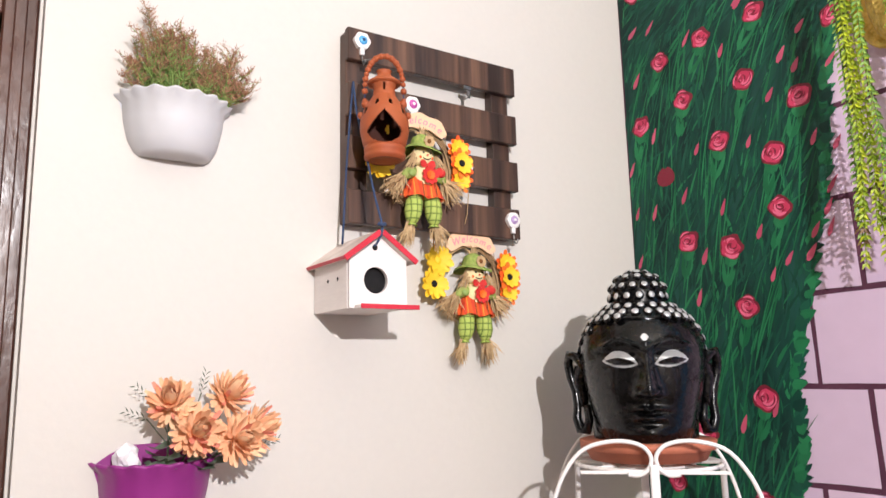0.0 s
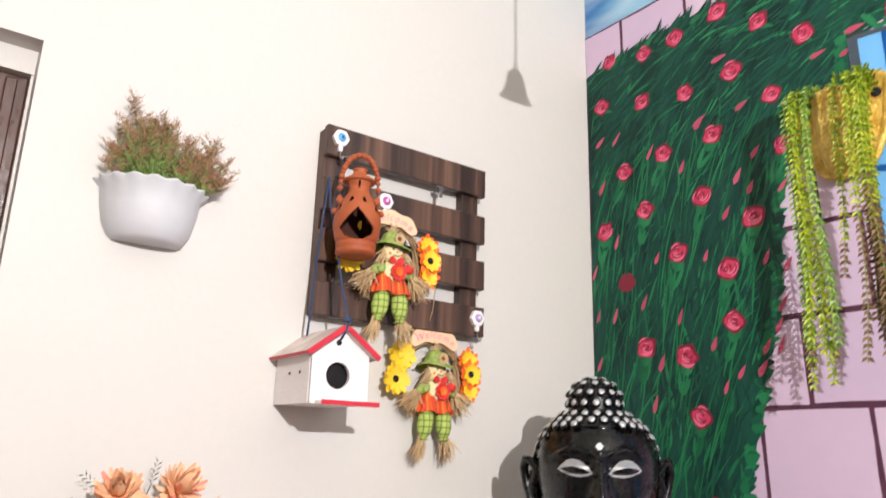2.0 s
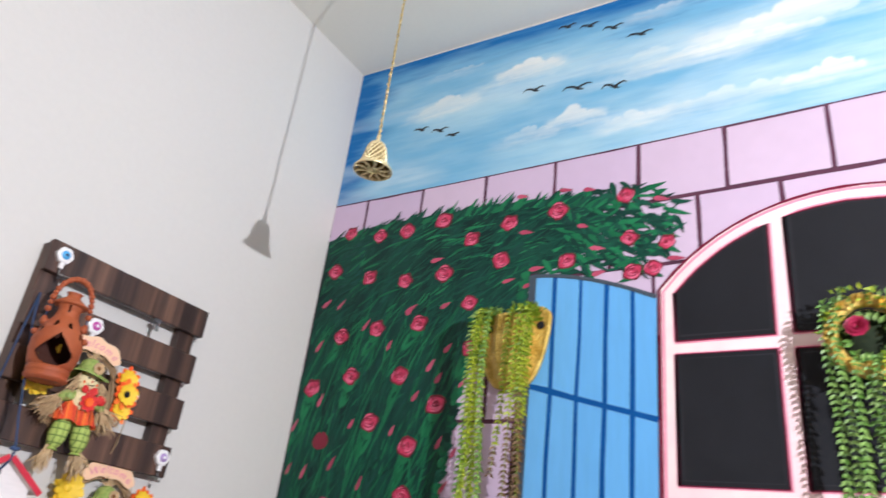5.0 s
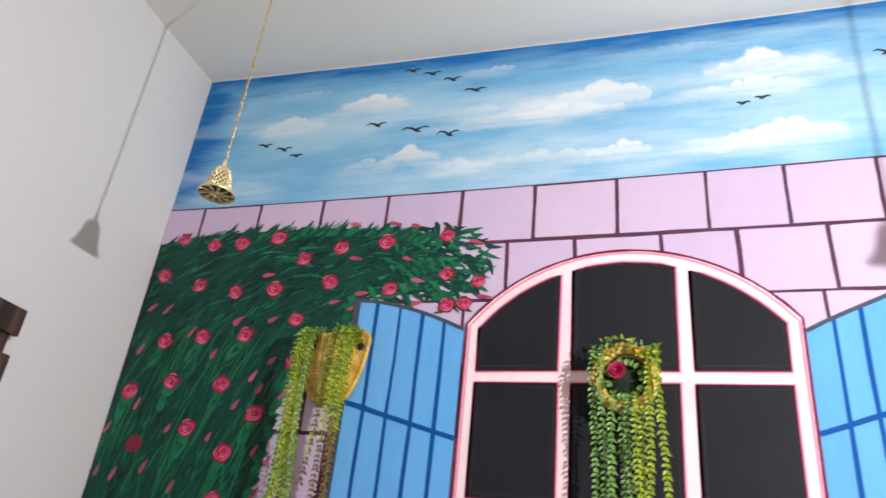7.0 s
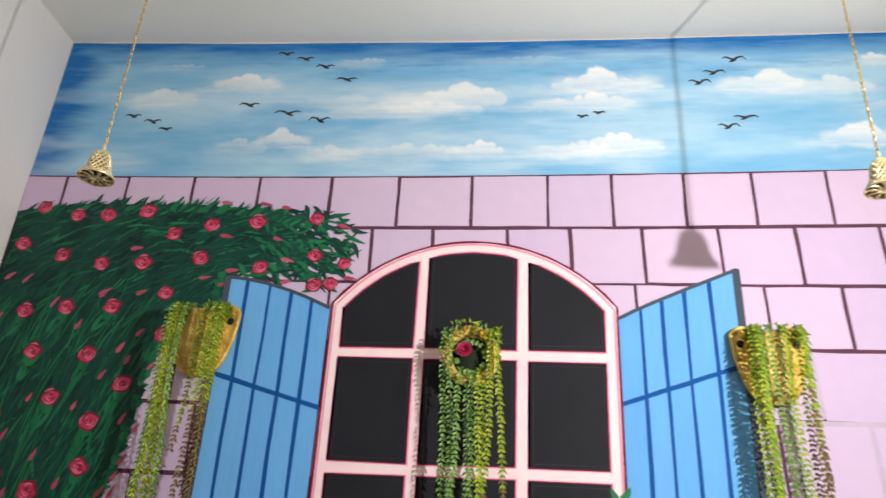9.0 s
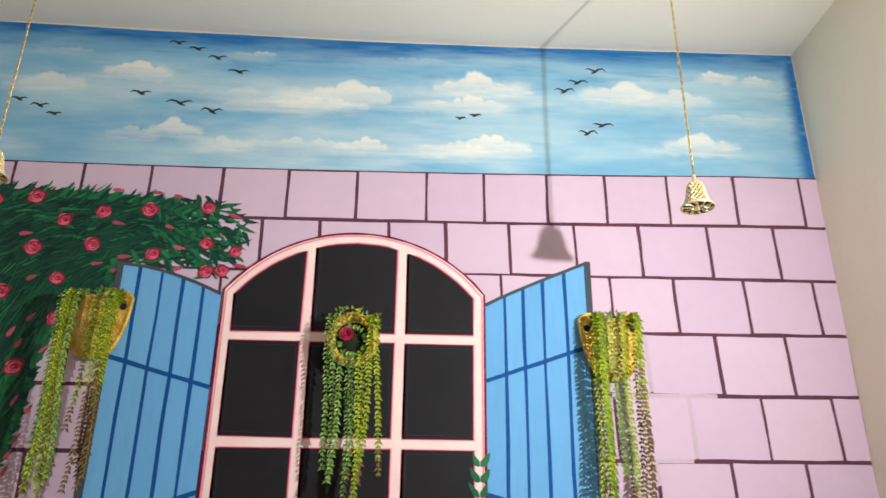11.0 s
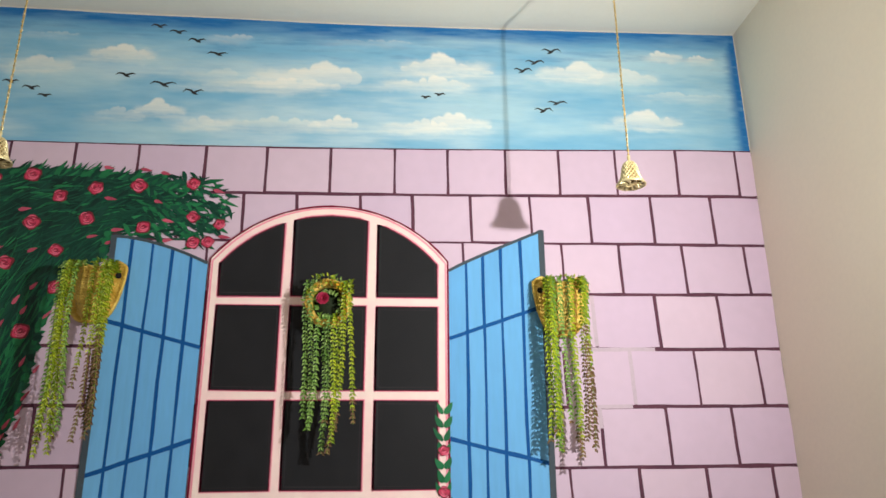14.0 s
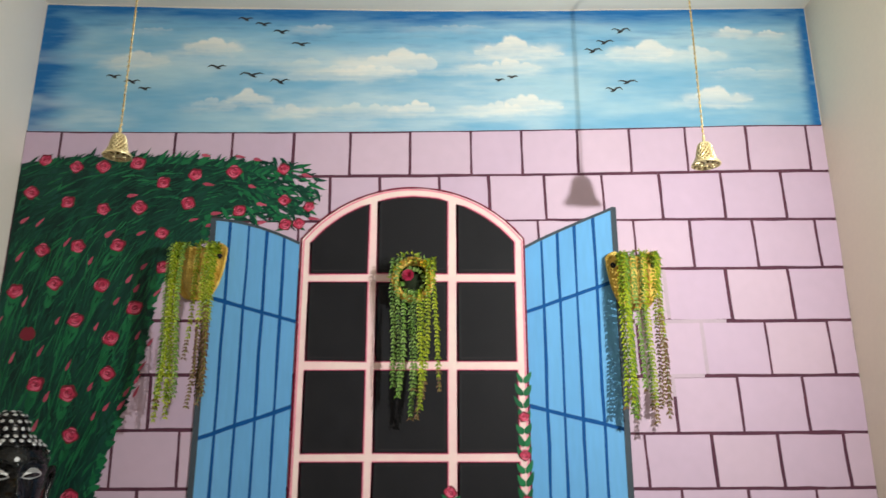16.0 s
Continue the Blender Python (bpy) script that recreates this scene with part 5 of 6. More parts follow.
    lathe(bm, [(0.040, -0.058), (0.0005, -0.052)], 36, mi=2, at=(0, -0.030, 0), sy=0.6)
    for s in (-1, 1):
        tube(bm, [(s * 0.016, -0.030, -0.050), (s * 0.020, -0.032, -0.068), (s * 0.0225, -0.031, -0.086), (s * 0.024, -0.030, -0.100), (s * 0.0245, -0.028, -0.107)], [0.013, 0.0165, 0.0170, 0.0125, 0.0065], 14, 8)
        lathe(bm, [(0.0065, -0.105), (0.012, -0.111), (0.0065, -0.108)], 14, mi=8, at=(s * 0.0245, -0.028, 0))
        tube(bm, [(s * 0.014, -0.030, -0.008), (s * 0.034, -0.036, -0.014), (s * 0.046, -0.034, -0.022)], [0.009, 0.011, 0.007], 10, 1)
        fringe(bm, (s * 0.0255, -0.028, -0.104), (s * 0.32, -0.05, -1), 0.20, 0.044, 85, r, 3, 0.0022)
        fringe(bm, (s * 0.044, -0.033, -0.020), (s * 0.75, -0.05, -0.85), 0.34, 0.046, 95, r, 3, 0.0020)
        fringe(bm, (s * 0.020, -0.040, 0.024), (s * 0.55, -0.02, -1), 0.20, 0.036, 34, r, 3, 0.0018)
        ball(bm, (s * 0.0075 - 0.002, -0.0540, 0.025), 0.0022, 5, 6, 5)
        ball(bm, (s * 0.0125 - 0.002, -0.0510, 0.0165), 0.0034, 9, 6, 5, (1, 0.5, 0.8))
    ball(bm, (-0.002, -0.0560, 0.020), 0.0020, 4, 6, 5)
    tube(bm, [(-0.010, -0.0528, 0.0155), (-0.006, -0.0545, 0.0125), (0.002, -0.0545, 0.0125), (0.006, -0.0528, 0.0155)], 0.0008, 5, 5)
    for i in range(9):
        a = 2 * math.pi * i / 9
        petal(bm, (0.002, -0.055, -0.018), (math.cos(a), -0.15, math.sin(a)), (0, -1, 0), 0.017, 0.0095, 0.1, 4, 0.001)
        petal(bm, (0.002, -0.057, -0.018), (math.cos(a + 0.35), -0.4, math.sin(a + 0.35)), (0, -1, 0), 0.009, 0.005, 0.1, 9, 0.001)
    for s in (-1, 1):
        petal(bm, (0, -0.050, 0.001), (s, -0.1, 0.35), (0, -1, 0), 0.016, 0.014, 0.1, 4, 0.001)
    ball(bm, (0.030, -0.048, -0.008), 0.012, 4, 8, 6, (1, 0.6, 0.8))
    ball(bm, (-0.030, -0.046, -0.015), 0.009, 6, 8, 6, (1, 0.6, 0.8))
    for i in range(8):
        a = 2 * math.pi * i / 8
        petal(bm, (0.0, -0.059, 0.046), (math.cos(a), -0.1, math.sin(a)), (0, -1, 0), 0.011, 0.008, 0.1, 7, 0.001)
    ball(bm, (0.0, -0.060, 0.046), 0.0042, 10, 8, 6)
    fringe(bm, (-0.002, -0.032, 0.060), (0, 0, 1), 0.30, 0.024, 34, r, 3, 0.0018)
    bmesh.ops.remove_doubles(bm, verts=bm.verts, dist=1e-7)
    bmesh.ops.translate(bm, verts=bm.verts, vec=(0, 0, -0.013))
    part("scarecrow_doll", bm, [M["skincloth"], M["greencloth"], M["checks"], M["straw"], M["redcloth"], M["dark"], M["heath"], M["straw"], M["plaid"], M["orangered"], M["brownheart"]], w, "straw scarecrow doll in orange dress")
    return w


low_wreath = wreath((0.950, WALL_N - 0.018, 1.526))
low_wreath.scale = (1.28, 1.1, 1.28)
up_wreath = copy_thing(low_wreath, Matrix.Translation((0.772, WALL_N - 0.068, 1.796)))
twine = thing("jute_twine", (0.924, WALL_N - 0.058, 1.79), "thin jute twine from a hook down to the wreath", "twine")
bm = tube(bmesh.new(), [(0.004, -0.016, -0.020), (0.002, -0.006, -0.10), (0.004, 0.030, -0.165)], 0.0012, 5)
part("twine_strand", bm, M["straw"], twine)

# birdhouse
bird = thing("birdhouse", (0.608, WALL_N - 0.002, 1.432), "white wooden birdhouse with red trim hung on a blue cord", "birdhouse")
BW, BD, BE, BA = 0.069, 0.178, 0.106, 0.157     # half width, depth, eave and apex heights
bm = bmesh.new()
prof = [(-BW, 0.0), (BW, 0.0), (BW, BE), (0, BA), (-BW, BE)]
HR, HZ, HX, seg = 0.0285, 0.060, -0.006, 40
# front panel with a round hole: rings from the hole outwards to the outline
def outline_at(a):
    dx, dz = math.cos(a), math.sin(a)
    best = 9.0
    for (x0, z0), (x1, z1) in zip(prof, prof[1:] + prof[:1]):
        ex, ez = x1 - x0, z1 - z0
        den = dx * ez - dz * ex
        if abs(den) > 1e-9:
            t = ((x0 - HX) * ez - (z0 - HZ) * ex) / den
            u = ((x0 - HX) * dz - (z0 - HZ) * dx) / den
            if t > 0 and -1e-6 <= u <= 1 + 1e-6:
                best = min(best, t)
    return best
angs = sorted(set([2 * math.pi * k / seg for k in range(seg)] + [math.atan2(z - HZ, x - HX) % (2 * math.pi) for x, z in prof]))
for y in (-BD, -BD + 0.010):
    inn = [bm.verts.new((HX + HR * math.cos(a), y, HZ + HR * math.sin(a))) for a in angs]
    out = [bm.verts.new((HX + outline_at(a) * math.cos(a), y, HZ + outline_at(a) * math.sin(a))) for a in angs]
    for i in range(len(angs)):
        j = (i + 1) % len(angs)
        bm.faces.new((inn[i], inn[j], out[j], out[i]))
    if y == -BD:
        rim0 = inn
for i in range(len(angs)):
    j = (i + 1) % len(angs)
    bm.faces.new((rim0[i], rim0[j], inn[j], inn[i]))
part("front_panel", bm, M["birdwhite"], bird)
for x0 in (-BW, BW - 0.008):
    part("side_panel", box(bmesh.new(), x0, x0 + 0.008, -BD + 0.0102, 0, 0.0005, BE - 0.001), M["birdwhite"], bird)
part("bottom_panel", box(bmesh.new(), -BW + 0.0082, BW - 0.0082, -BD + 0.0102, 0, 0.0008, 0.008), M["birdwhite"], bird)
bm = bmesh.new()
quad(bm, [(x, 0.0, z) for x, z in prof])
part("back_panel", bm, M["birdwhite"], bird)
# added near-black block that stands for the shade inside the house
bm = box(bmesh.new(), -BW + 0.009, BW - 0.009, -BD + 0.02, -0.004, 0.009, 0.10)
part("dark_interior", bm, M["dark"], bird)
slope = math.atan2(BA - BE, BW)
for s in (-1, 1):
    bm = bmesh.new()
    box(bm, 0, 0.102, -BD - 0.016, 0.001, 0.0, 0.010, 0.001)
    box(bm, -0.0, 0.103, -BD - 0.0195, -BD - 0.0162, -0.001, 0.0112, 0.0005, 1)
    if s < 0:
        box(bm, 0.1022, 0.1042, -BD - 0.016, 0.0, 0.003, 0.0105, 0, 1)
    bmesh.ops.rotate(bm, verts=bm.verts, matrix=Matrix.Rotation(slope, 3, "Y"))
    bmesh.ops.translate(bm, verts=bm.verts, vec=(0, 0, BA + 0.001))
    if s < 0:
        bmesh.ops.scale(bm, verts=bm.verts, vec=(-1, 1, 1))
        bmesh.ops.reverse_faces(bm, faces=bm.faces)
    part("roof_panel", bm, [M["roofwood"], M["red"]], bird, "weathered white panel with red edge")
bm = box(bmesh.new(), -BW + 0.012, BW + 0.012, -BD - 0.030, -BD - 0.0006, -0.002, 0.006, 0.001)
part("ledge", bm, M["birdwhite"], bird)
bm = box(bmesh.new(), -BW + 0.012, BW + 0.013, -BD - 0.0325, -BD - 0.0305, -0.003, 0.007, 0.0005)
part("ledge_trim", bm, M["red"], bird, "red painted ledge edge")
# vents are not cut: flat dark discs paint the shade in them
for x, y, z, rad in ((-BW - 0.0008, -0.075, 0.066, 0.0042), (-BW - 0.0008, -0.125, 0.066, 0.0042), (-0.008, -BD - 0.0009, 0.130, 0.0065)):
    bm = bmesh.new()
    side = x < -0.05
    bm.faces.new([bm.verts.new((x, y + rad * math.cos(k * 0.3927), z + rad * math.sin(k * 0.3927)) if side else (x + rad * math.cos(k * 0.3927), y, z + rad * math.sin(k * 0.3927))) for k in range(16)])
    part("vent_hole", bm, M["dark"], bird)
bm = bmesh.new()
tube(bm, [(-0.010, -BD + 0.012, 0.133), (-0.009, -BD - 0.008, 0.135), (-0.002, -BD - 0.019, 0.155), (0.004, -BD - 0.014, 0.176), (0.003, -BD + 0.02, 0.25), (0.001, -0.12, 0.36), (-0.002, -0.080, 0.47), (-0.003, -0.066, 0.545)], 0.0026, 7)
tube(bm, [(-0.003, -0.066, 0.545), (-0.010, -0.064, 0.46), (-0.019, -0.062, 0.33), (-0.025, -0.060, 0.20), (-0.026, -0.056, 0.155)], 0.0026, 7)
tube(bm, [(-0.0065, -BD - 0.0135, 0.180), (0.0, -BD - 0.020, 0.177), (0.009, -BD - 0.016, 0.180)], 0.0045, 7)
part("hanging_cord", bm, M["cord"], bird, "navy blue hanging cord")

# ---- the stone head on its plant stand ----
HC = (1.205, 1.085)                        # the axis of the head
HF = math.atan2(-1.185 - 0.06, -1.325 + 0.10)   # the way it faces


def bell_curve(x, c, w):
    return math.exp(-((x - c) / w) ** 2)


bm = bmesh.new()
NU, NV = 300, 250
rows = []
for j in range(NV + 1):
    v = j / NV                                # 0 under the chin, 1 at the crown
    z = 0.318 * v
    # outline of the head: half width and half depth by height
    hw = 0.139 * (math.sqrt(max(0.0, 1 - ((v - 0.60) / 0.401) ** 2)) if v > 0.60 else 1 - 0.27 * ((0.60 - v) / 0.60) ** 1.7)
    if v < 0.09:
        hw *= 0.955 + 0.045 * (v / 0.09)
    hd = 0.150 * (math.sqrt(max(0.0, 1 - ((v - 0.60) / 0.401) ** 2)) if v > 0.60 else 1 - 0.12 * ((0.60 - v) / 0.60) ** 2)
    row = []
    for i in range(NU):
        a = 2 * math.pi * i / NU              # 0: straight ahead
        x, y = hw * math.sin(a), hd * math.cos(a)
        d = 0.0
        fr = max(0.0, math.cos(a))
        if fr > 0.1 and v < 0.84:
            # flatten the face a little, then brows, eye sockets, lids, nose, lips and chin
            d -= 0.010 * fr * (1 - bell_curve(v, 0.36, 0.5))
            brow = 0.640 + 0.055 * bell_curve(abs(x), 0.055, 0.032) - 0.03 * bell_curve(x, 0, 0.012)
            d += 0.0095 * bell_curve(v, brow, 0.013) * smooth01(0.108, 0.085, abs(x))
            d -= 0.014 * bell_curve(abs(x), 0.053, 0.036) * bell_curve(v, 0.612, 0.034)
            d += 0.0135 * bell_curve(abs(x), 0.054, 0.028) * bell_curve(v, 0.565, 0.036)
            d -= 0.007 * bell_curve(abs(x), 0.054, 0.030) * bell_curve(v, 0.515, 0.010)
            nose = (0.056 - v * 0.0) * smooth01(0.66, 0.335, v) * smooth01(0.297, 0.325, v)
            d += (0.010 + 0.62 * nose) * bell_curve(x, 0, 0.011 + 0.010 * smooth01(0.56, 0.34, v)) * (0.29 < v < 0.67)
            d += 0.014 * bell_curve(abs(x), 0.019, 0.008) * bell_curve(v, 0.342, 0.026)
            d += 0.0150 * bell_curve(x, 0, 0.031) * bell_curve(v, 0.226 + 0.10 * abs(x) - 0.012 * bell_curve(x, 0, 0.005), 0.015)
            d += 0.0165 * bell_curve(x, 0, 0.026) * bell_curve(v, 0.168, 0.018)
            d -= 0.010 * bell_curve(x, 0, 0.036) * bell_curve(v, 0.197 + 0.12 * abs(x), 0.006)
            d -= 0.005 * bell_curve(x, 0, 0.03) * bell_curve(v, 0.125, 0.02)
            d += 0.012 * bell_curve(x, 0, 0.030) * bell_curve(v, 0.065, 0.045)
            d += 0.006 * bell_curve(abs(x), 0.075, 0.035) * bell_curve(v, 0.34, 0.12)
            d -= 0.003 * bell_curve(x, 0, 0.006) * bell_curve(v, 0.262, 0.02)
        row.append(bm.verts.new((x, -(y + d * min(1.0, fr * 1.6)), z)))
    rows.append(row)
for j in range(NV):
    for i in range(NU):
        k = (i + 1) % NU
        f = bm.faces.new((rows[j][i], rows[j][k], rows[j + 1][k], rows[j + 1][i]))
        f.smooth = True
        c = f.calc_center_median()
        v, ax = c.z / 0.318, abs(c.x)
        if c.y < -0.05:
            # silver upper lids and lower rims of the half-closed eyes
            u = (ax - 0.054) / 0.036
            if abs(u) < 1:
                lid_top = 0.532 + 0.084 * (1 - u * u) ** 0.8 + 0.012 * u
                lid_low = 0.532 + 0.034 * (1 - u * u) + 0.012 * u
                rim_low = 0.532 - 0.030 * (1 - u * u) + 0.012 * u
                if lid_low < v < lid_top or rim_low < v < rim_low + 0.014:
                    f.material_index = 1
            if math.hypot(c.x, (v - 0.705) * 0.318) < 0.0075:
                f.material_index = 1
bm.faces.new(rows[0])
# the neck behind the jaw, then the topknot
lathe(bm, [(0.118, 0.0), (0.122, 0.05), (0.126, 0.12), (0.10, 0.16)], 48, at=(0, 0.030, 0), sy=0.8)
lathe(bm, [(0.062, 0.302), (0.063, 0.325), (0.060, 0.346), (0.050, 0.364), (0.032, 0.376), (0.0005, 0.381)], 40)


def curl(p, n, s):
    n, a, b = basis(n)
    p = Vector(p)
    prof = [(1.0, -0.15), (0.95, 0.30), (0.68, 0.50), (0.60, 0.56), (0.54, 0.62), (0.28, 0.70), (0.01, 0.72)]
    rr = [[bm.verts.new(p + (a * math.cos(q) + b * math.sin(q)) * rad * s + n * h * s) for q in [k * math.pi / 5 for k in range(10)]] for rad, h in prof]
    for j in range(len(prof) - 1):
        for k in range(10):
            f = bm.faces.new((rr[j][k], rr[j][(k + 1) % 10], rr[j + 1][(k + 1) % 10], rr[j + 1][k]))
            f.smooth, f.material_index = True, 1 if j >= 2 else 0


for z, count, off in ((0.222, 30, 0.0), (0.243, 30, 0.5), (0.263, 27, 0.0), (0.280, 23, 0.5), (0.295, 19, 0)):
    v = z / 0.318
    k = math.sqrt(1 - ((v - 0.60) / 0.401) ** 2)
    for i in range(count):
        a = 2 * math.pi * (i + off) / count
        zz_ = z
        fr = math.cos(a)
        if (z < 0.235 and fr > 0.30) or (z < 0.25 and fr > 0.50) or (z < 0.27 and fr > 0.93):
            continue
        if z < 0.275 and fr > 0.2:
            zz_ = z + 0.008 * fr
        curl((0.139 * k * math.sin(a), -0.150 * k * math.cos(a), zz_), (math.sin(a), -math.cos(a), 0.25 + (v - 0.6) * 2.2), 0.0118)
for z, rad, count, off in ((0.322, 0.063, 15, 0), (0.345, 0.060, 15, 0.5), (0.366, 0.046, 11, 0), (0.378, 0.022, 5, 0)):
    for i in range(count):
        a = 2 * math.pi * (i + off) / count
        curl((rad * math.sin(a), -rad * math.cos(a), z), (math.sin(a), -math.cos(a), 0.2 + (z - 0.32) * 25), 0.0112)
for z, count in ((0.20, 0), (0.18, 0), (0.16, 0)):
    for i in range(7):
        for s in (-1, 1):
            a = s * (1.65 + i * 0.2)
            k = 1.0
            curl((0.139 * math.sin(a), -0.150 * math.cos(a), z), (math.sin(a), -math.cos(a), 0.1), 0.0130)
# long ears: a rolled outer edge and a hanging lobe
for s in (-1, 1):
    o = Vector((s * 0.131, 0.006, 0.0))
    pts = [(0.002, -0.02, 0.150), (0.016, -0.012, 0.178), (0.027, 0.008, 0.182), (0.031, 0.018, 0.162), (0.027, 0.018, 0.130), (0.019, 0.012, 0.100), (0.017, 0.008, 0.070), (0.019, 0.006, 0.042), (0.013, 0.002, 0.018),
           (0.002, -0.006, 0.016), (-0.004, -0.010, 0.040), (0.000, -0.012, 0.072)]
    tube(bm, [o + Vector((s * x * 1.25, y, z * 1.06)) for x, y, z in pts], [0.007, 0.010, 0.011, 0.011, 0.0105, 0.010, 0.0095, 0.011, 0.0125, 0.0115, 0.010, 0.008], 12)
    inner = [(0.006, 0.006, 0.165), (0.012, 0.010, 0.130), (0.008, 0.006, 0.10), (0.006, 0.004, 0.07)]
    tube(bm, [o + Vector((s * x, y, z)) for x, y, z in inner], [0.018, 0.018, 0.014, 0.010], 10)
bmesh.ops.rotate(bm, verts=bm.verts, matrix=Matrix.Rotation(HF + math.pi / 2, 3, "Z"))
head = part("statue_head", bm, [M["black"], M["silver"]], None, at=(*HC, 1.138))
tagged(head, "glossy black stone head statue with silver curls and eyelids", "statue")

claypot = thing("clay_saucer", (*HC, 1.094), "shallow terracotta saucer under the black head statue", "saucer")
bm = lathe(bmesh.new(), [(0.0005, 0.0), (0.128, 0.0), (0.140, 0.022), (0.150, 0.024), (0.152, 0.042), (0.146, 0.0435), (0.0005, 0.0435)], 56)
part("saucer_body", bm, M["clay"], claypot)

stand = thing("plant_stand", (*HC, 0.0), "white painted wrought iron plant stand with scrolled arches", "plant stand")
axf = Vector((math.cos(HF), math.sin(HF), 0))
axs = Vector((-axf.y, axf.x, 0))
if axs.x < 0:
    axs = -axs


def P(s, f, z):
    return axs * s + axf * f + Vector((0, 0, z))


for rad, z in ((0.160, 1.084), (0.100, 1.0845)):
    bm = tube(bmesh.new(), [(rad * math.cos(a), rad * math.sin(a), z) for a in np.linspace(0, 2 * math.pi, 48, endpoint=False)], 0.0048, 8, closed=True)
    part("shelf_ring", bm, M["white"], stand)
for k in range(4):
    a = HF + k * math.pi / 4
    bm = tube(bmesh.new(), [(0.16 * math.cos(a), 0.16 * math.sin(a), 1.0855), (-0.16 * math.cos(a), -0.16 * math.sin(a), 1.0855)], 0.0045, 6)
    part("shelf_bar", bm, M["white"], stand)
for f in (0.168, -0.168):
    for s in (-1, 1):
        # a scroll that starts beside the post, rolls up over it and runs down to the foot of the arch
        knots = [(0.052, -0.006), (0.028, -0.007), (0.009, 0.008), (0.006, 0.032), (0.028, 0.054), (0.078, 0.061), (0.138, 0.046), (0.178, 0.004), (0.206, -0.058), (0.228, -0.150), (0.240, -0.260)]
        knots = [Vector((x, z, 0)) for x, z in knots]
        pts = []
        for i in range(len(knots) - 1):
            p0, p1, p2, p3 = (knots[min(max(i + d, 0), len(knots) - 1)] for d in (-1, 0, 1, 2))
            for t in (0.0, 0.25, 0.5, 0.75):
                q = 0.5 * (2 * p1 + (p2 - p0) * t + (2 * p0 - 5 * p1 + 4 * p2 - p3) * t * t + (3 * p1 - p0 - 3 * p2 + p3) * t ** 3)
                pts.append(P(s * q.x, f, 1.086 + q.y))
        bm = tube(bmesh.new(), pts, 0.0046, 8)
        part("scroll_arch", bm, M["white"], stand)
    bm = box(bmesh.new(), -0.009, 0.009, -0.009, 0.009, 0.02, 1.100, 0.002)
    bmesh.ops.rotate(bm, verts=bm.verts, matrix=Matrix.Rotation(HF, 3, "Z"))
    bmesh.ops.translate(bm, verts=bm.verts, vec=axf * f)
    part("post", bm, M["white"], stand)
    bm = box(bmesh.new(), -0.004, 0.004, -0.150, 0.150, 1.079, 1.086, 0.001)
    bmesh.ops.rotate(bm, verts=bm.verts, matrix=Matrix.Rotation(HF, 3, "Z"))
    bmesh.ops.translate(bm, verts=bm.verts, vec=axf * f * 0.93)
    part("cross_bar", bm, M["white"], stand)
for s in (-1, 1):
    bm = tube(bmesh.new(), [P(s * 0.16, 0, 1.084), P(s * 0.165, 0, 0.6), P(s * 0.19, 0, 0.0)], 0.007, 8)
    part("leg", bm, M["white"], stand)
for f in (0.168, -0.168):
    bm = tube(bmesh.new(), [P(0, f, 0.03), P(0, f * 1.1, 0.0)], 0.009, 8)
    part("foot", bm, M["white"], stand)


